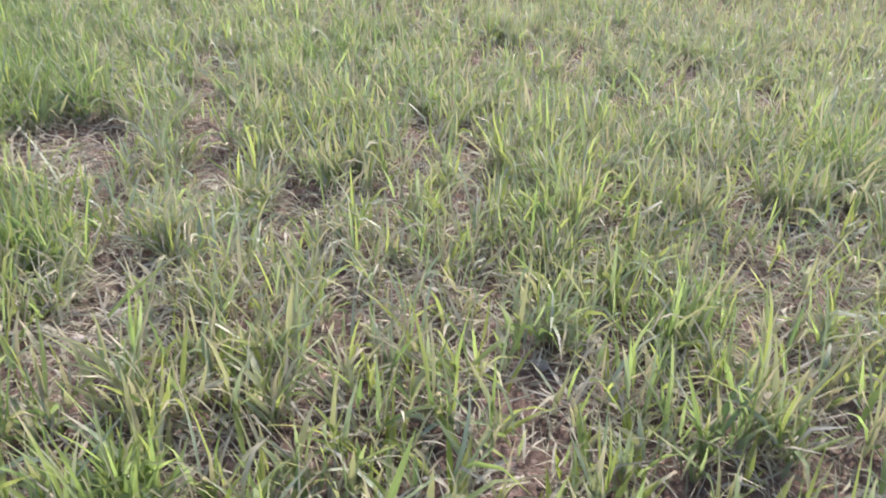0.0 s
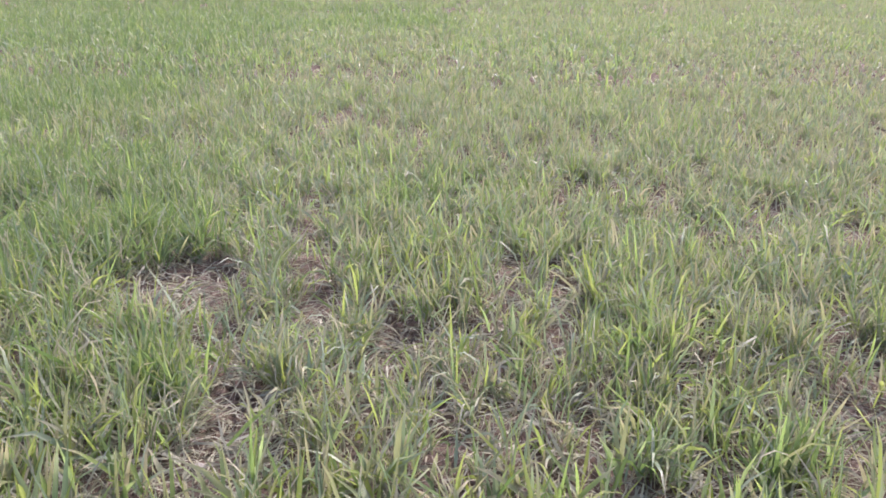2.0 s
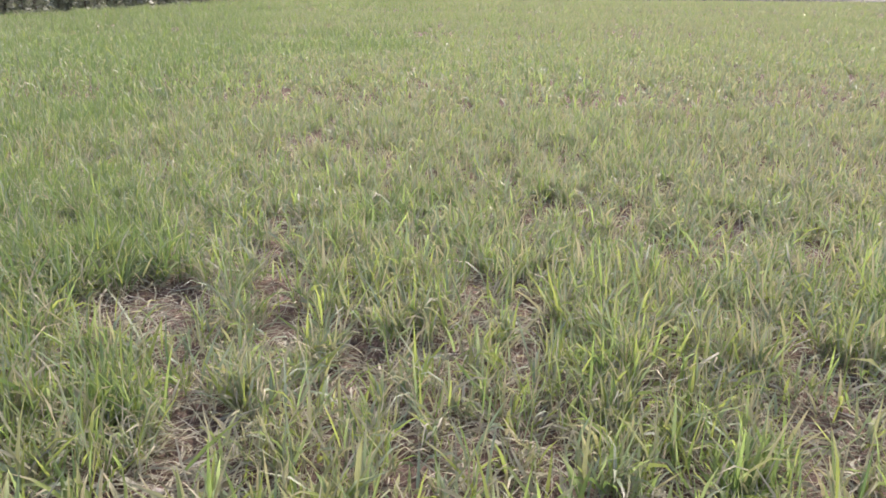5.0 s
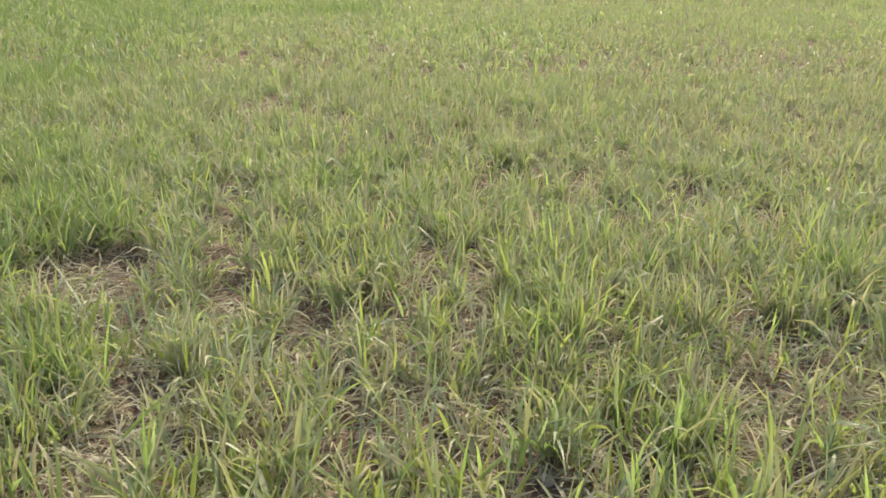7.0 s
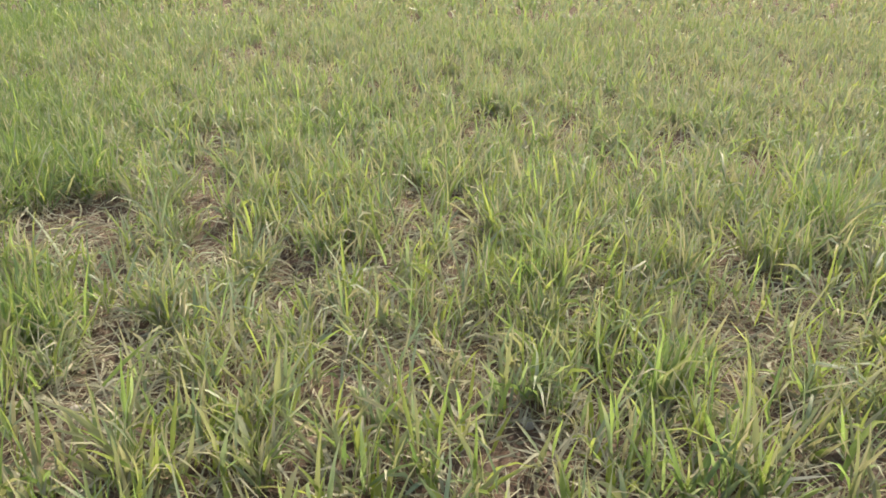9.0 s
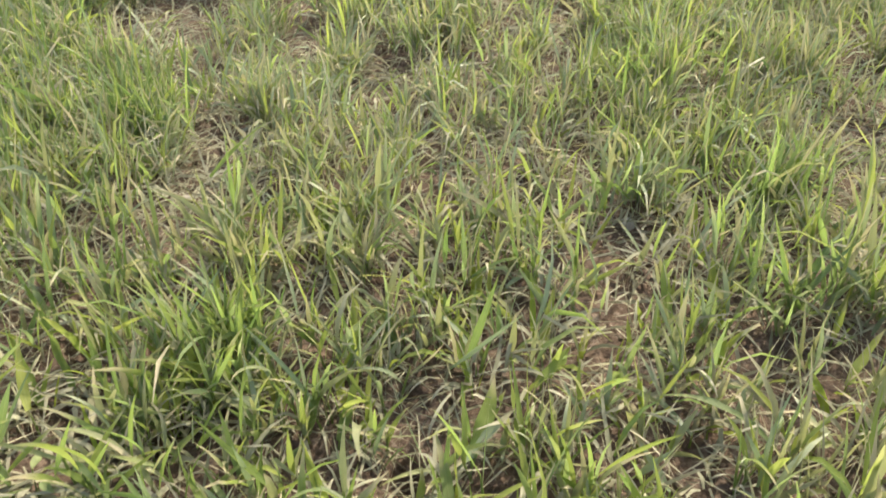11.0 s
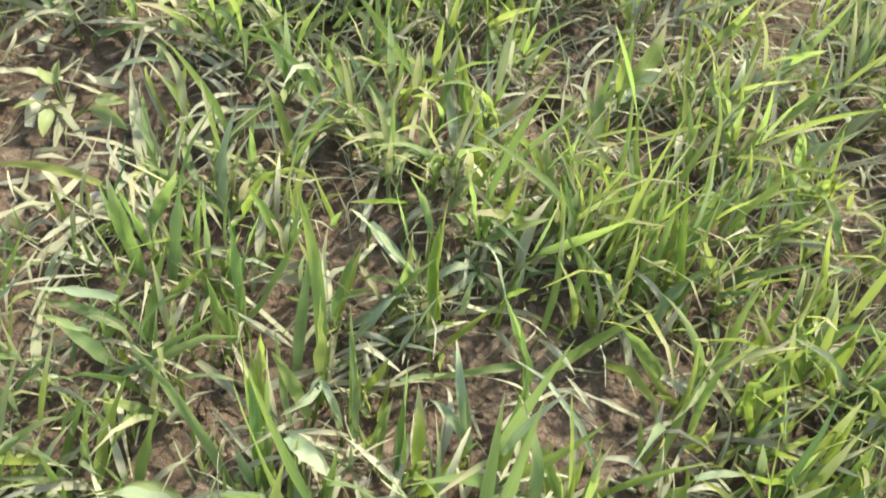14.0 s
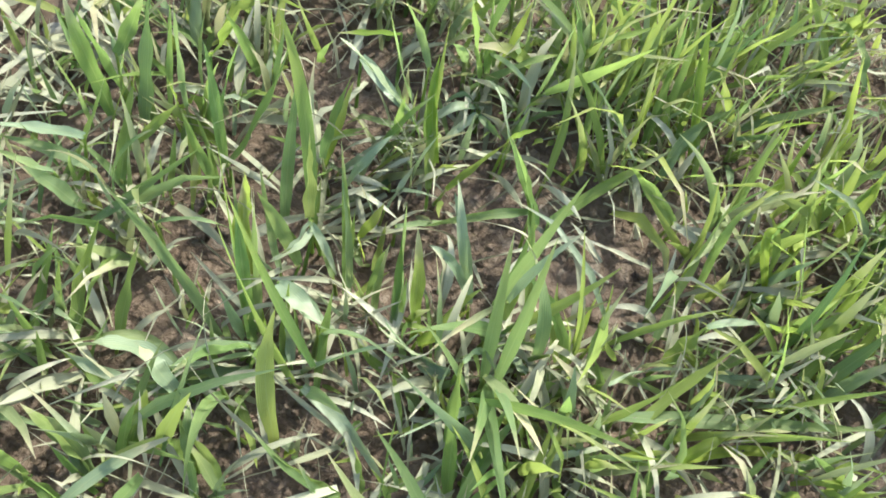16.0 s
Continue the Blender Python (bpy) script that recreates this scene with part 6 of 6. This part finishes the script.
def straw(px, py, az, length, radius):
    """A broken dry stalk of stubble with one joint."""
    z = np.linspace(0, 1, 9)
    a = radians(az)
    xs, ys = px + math.cos(a) * length * (z - 0.5), py + math.sin(a) * length * (z - 0.5)
    pts = np.stack([xs, ys, np.full(9, float(np.max(ground(xs, ys)))) + radius + 0.006 * z], 1)
    rad = np.full(9, radius)
    rad[4] *= 1.35
    tagged(new("straw", tube("straw", pts, rad, 7, DRY)), "broken pale straw stalk of old stubble", "straw", "straw on the soil")


for px, py, az, length, radius in STRAWS:
    straw(px, py, az, length, radius)

# ------------------------------------------------------------------ crumbs of soil and dead leaf litter
def crumbs(n, seed):
    """Thousands of small soil crumbs as one mesh."""
    r = np.random.default_rng(seed)
    v0 = np.array([(a, c, d) for d in (-1, 1) for a, c in ((-1, -1), (1, -1), (1, 1), (-1, 1))], float) * 0.7
    f0 = np.array([(3, 2, 1, 0), (4, 5, 6, 7), (0, 1, 5, 4), (1, 2, 6, 5), (2, 3, 7, 6), (3, 0, 4, 7)])
    y = -0.3 + 2.6 * r.random(n) ** 2.0
    x = r.uniform(-1.0, 1.0, n) * (0.75 * y + 0.7) - 0.1
    size = r.uniform(0.0014, 0.0036, n) + 0.007 * r.random(n) ** 4
    v = v0[None] * r.uniform(0.35, 1.25, (n, len(v0), 3)) * size[:, None, None] * np.array([1, 1, 0.6])
    v = v + np.stack([x, y, ground(x, y) + size * 0.1], 1)[:, None]
    f = f0[None] + (np.arange(n) * len(v0))[:, None, None]
    return from_arrays("soil_crumbs", v.reshape(-1, 3), f.reshape(-1, 4), None, SOIL, False)


tagged(new("soil_crumbs", crumbs(11000, 51)), "loose brown crumbs of dry soil", "soil", kind="stuff")


def bareness(x, y):
    """1 in the middle of a bare spot, 0 away from all of them."""
    d = np.zeros_like(x)
    for bx, by, r in BARE + BARE_MIDDLE + BARE_FAR:
        d = np.maximum(d, np.exp(-((x - bx) ** 2 + (y - by + 0.05 * by) ** 2) / (1.3 * r * r)))
    return d


def litter(x0, x1, y0, y1, per_m2, seed, margin, broad=0.0):
    r = np.random.default_rng(seed)
    n = int((x1 - x0) * (y1 - y0) * per_m2)
    x, y = r.uniform(x0, x1, n), r.uniform(y0, y1, n)
    k = inside(x, y, margin) & (r.random(n) < (0.3 + 0.9 * vnoise(x, y, 0.22, 21)) * np.clip(0.12 + 0.8 * y, 0.15, 1.25) * (0.5 + 0.9 * bareness(x, y)))
    x, y = x[k], y[k]
    n = len(x)
    floor = ground(x, y)
    v, q, uv = bladed(np.stack([x, y, floor + r.uniform(0.003, 0.03, n)], 1), r.uniform(0, 6.28, n), np.radians(r.uniform(-15, 35, n)), np.radians(r.uniform(0, 90, n)),
                      r.normal(0, 0.9, n), r.uniform(0.03, 0.15, n), (r.uniform(0.0018, 0.0042, n) + 0.006 * r.random(n) ** 3) * np.clip(0.65 + 0.3 * y, 0.6, 1.0) + broad * r.random(n), r.normal(0, 2.0, n), r.normal(0, 0.8, n), 3, 0.0, floor + 0.004)
    return from_arrays("leaf_litter", v, q, uv, DRY)


tagged(new("leaf_litter", litter(-2.6, 2.1, -0.3, 2.8, 2900, 61, 0.2)), "matted grey and straw-coloured dead leaves on the soil", "leaf litter", kind="stuff")
tagged(new("leaf_litter", litter(-1.4, 1.2, 0.25, 1.9, 170, 63, 0.2, 0.009)), "broad bleached dead leaves lying among the wheat", "leaf litter", kind="stuff")
tagged(new("leaf_litter", litter(-1.05, -0.45, 0.10, 0.75, 2600, 65, 0.3, 0.009)), "heaped broad bleached leaves on bare soil", "leaf litter", kind="stuff")
tagged(new("leaf_litter", litter(-6.0, 5.0, 2.8, 7.0, 750, 62, 0.3)), "dead leaves on the soil a few steps away", "leaf litter", kind="stuff")

def stalks(n, seed):
    """Thin bleached stalks of old stubble, leaning among the wheat."""
    r = np.random.default_rng(seed)
    y = 0.75 + 2.8 * r.random(n) ** 1.2
    x = r.uniform(-1.0, 1.0, n) * (0.72 * y + 0.45) - 0.08 * y
    floor = ground(x, y)
    v, q, uv = bladed(np.stack([x, y, floor + r.uniform(0.003, 0.03, n)], 1), r.uniform(0, 6.28, n), np.radians(60 * r.random(n) ** 1.6), np.radians(r.uniform(0, 35, n)),
                      r.normal(0, 0.15, n), r.uniform(0.07, 0.20, n), r.uniform(0.0014, 0.0030, n), r.normal(0, 0.3, n), r.normal(0, 1.0, n), 3, 0.0, floor + 0.005)
    return from_arrays("stubble_stalks", v, q, uv, DRY)


tagged(new("stubble_stalks", stalks(2300, 71)), "thin bleached stubble stalks leaning among the wheat", "straw", kind="stuff")

# ------------------------------------------------------------------ the rest of the field
r = np.random.default_rng(64)
for bx, by, br in [(-0.87, 1.57, 0.11), (0.52, 1.40, 0.11), (-1.38, 2.56, 0.16), (-0.43, 0.85, 0.06)]:
    n = int(12 + 700 * br * br)
    crop("wheat blades in a thick tuft", [g for g in wheat_stuff(r.normal(bx, br * 0.45, n), r.normal(by, br * 0.45, n), 12, 4, 0.0, int(by * 100), 0.04, 1.1, 0.85, 0.2, 0.5) if g[3] in (GREEN, DEEP, MEADOW, LIME)])
ux, uy = sown(-0.75, 0.45, -0.15, 0.75, 230, 41)
u = inset(ux, uy)
crop("short wheat blades between the plants", wheat_stuff(ux[u], uy[u], 12, 3, 0.35, 42, 0.62, 0.85, 0.45, 0.3, 0.8))
ux, uy = sown(-0.10, 0.50, -0.05, 0.75, 200, 45)
u = inset(ux, uy) & (ux + 0.25 * uy > -0.02 + 0.1 * vnoise(ux, uy, 0.1, 30))
crop("lime-green wheat blades in thick rows", wheat_stuff(ux[u], uy[u], 12, 3, 0.35, 46, 0.30, 1.15, 0.78, 0.25, 2.4))
ux, uy = sown(-0.62, -0.02, -0.08, 0.62, 75, 47)
u = inset(ux, uy)
crop("wheat blades among broad leaves", wheat_stuff(ux[u], uy[u], 12, 3, 0.35, 48, 0.25, 1.2, 0.72, 0.25, 0.5))
ux, uy = sown(-1.3, 0.9, 0.3, 1.3, 115, 43)
u = ~inset(ux, uy) & inside(ux, uy, 0.1)
crop("short wheat blades among the plants", wheat_stuff(ux[u], uy[u], 12, 3, 0.35, 44, 0.45, 1.3, 0.82, 0.25, 0.6))
x, y = x[rest], y[rest]
kept = inside(x, y, 0.25) | (r.random(len(x)) < 0.5)
x, y = x[kept], y[kept]
s = y < 1.3
crop("wheat blades close around", wheat_stuff(x[s], y[s], 14, 3, 0.35, 31, 0.40, 1.25, 1.0, 0.28, 1.0))
crop("wheat blades two steps away", wheat_stuff(x[~s], y[~s], 22, 3, 0.0, 37, 0.44, 0.95, 0.88, 0.42, 1.0))
x, y = sown(-6.0, 5.0, 2.6, 6.5, 245, 22)
s = inside(x, y, 0.3) & (y < 4.0)
crop("wheat blades a few steps away", wheat_stuff(x[s], y[s], 17, 3, 0.0, 32, 0.40, 1.0, 0.74, 0.45, 0.4))
s = inside(x, y, 0.3) & (y >= 4.0)
crop("wheat blades several steps away", wheat_stuff(x[s], y[s], 15, 2, 0.0, 39, 0.38, 1.1, 0.70, 0.32, 0.3))
x, y = sown(-14.2, 10.0, 6.5, 15.0, 112, 23)
s = inside(x, y, 0.5) & (x > -13.9)
crop("wheat blades further out", wheat_stuff(x[s], y[s], 10, 2, 0.0, 33, 0.24, 1.85, 0.74, 0.45, 0.1))
x, y = sown(-14.2, 19.0, 15.0, 30.0, 30, 24)
s = inside(x, y, 1.0) & (x > -13.9)
crop("wheat blades in the middle of the field", wheat_stuff(x[s], y[s], 12, 1, 0.0, 34, 0.12, 4.0, 0.85, lime=0.0))
x, y = sown(-14.2, 36.0, 30.0, 58.3, 12, 25)
s = inside(x, y, 1.0) & (x > -13.9)
crop("wheat blades at the end of the field", wheat_stuff(x[s], y[s], 8, 1, 0.0, 35, 0.06, 7.0, 1.1, lime=0.0))
x, y = sown(-6.5, 6.0, -3.2, 7.0, 180, 27)
beside = ~inside(x, y, 0.3) & ((x < -2.15) | (x > 1.85) | (y < -0.2) | (y > 2.6))
crop("wheat blades beside the way", wheat_stuff(x[beside], y[beside], 8, 1, 0.0, 38, 0.22, 2.2, 0.9, 0.7))
x, y = sown(-13.9, 14.0, -7.0, 20.0, 42, 26)
beside = ~inside(x, y, 0.5) & ((x < -6.4) | (x > 5.9) | (y < -3.1) | (y > 6.9))
crop("wheat blades on both sides of the way", wheat_stuff(x[beside], y[beside], 8, 1, 0.0, 36, 0.15, 3.4, 1.0, 0.7))
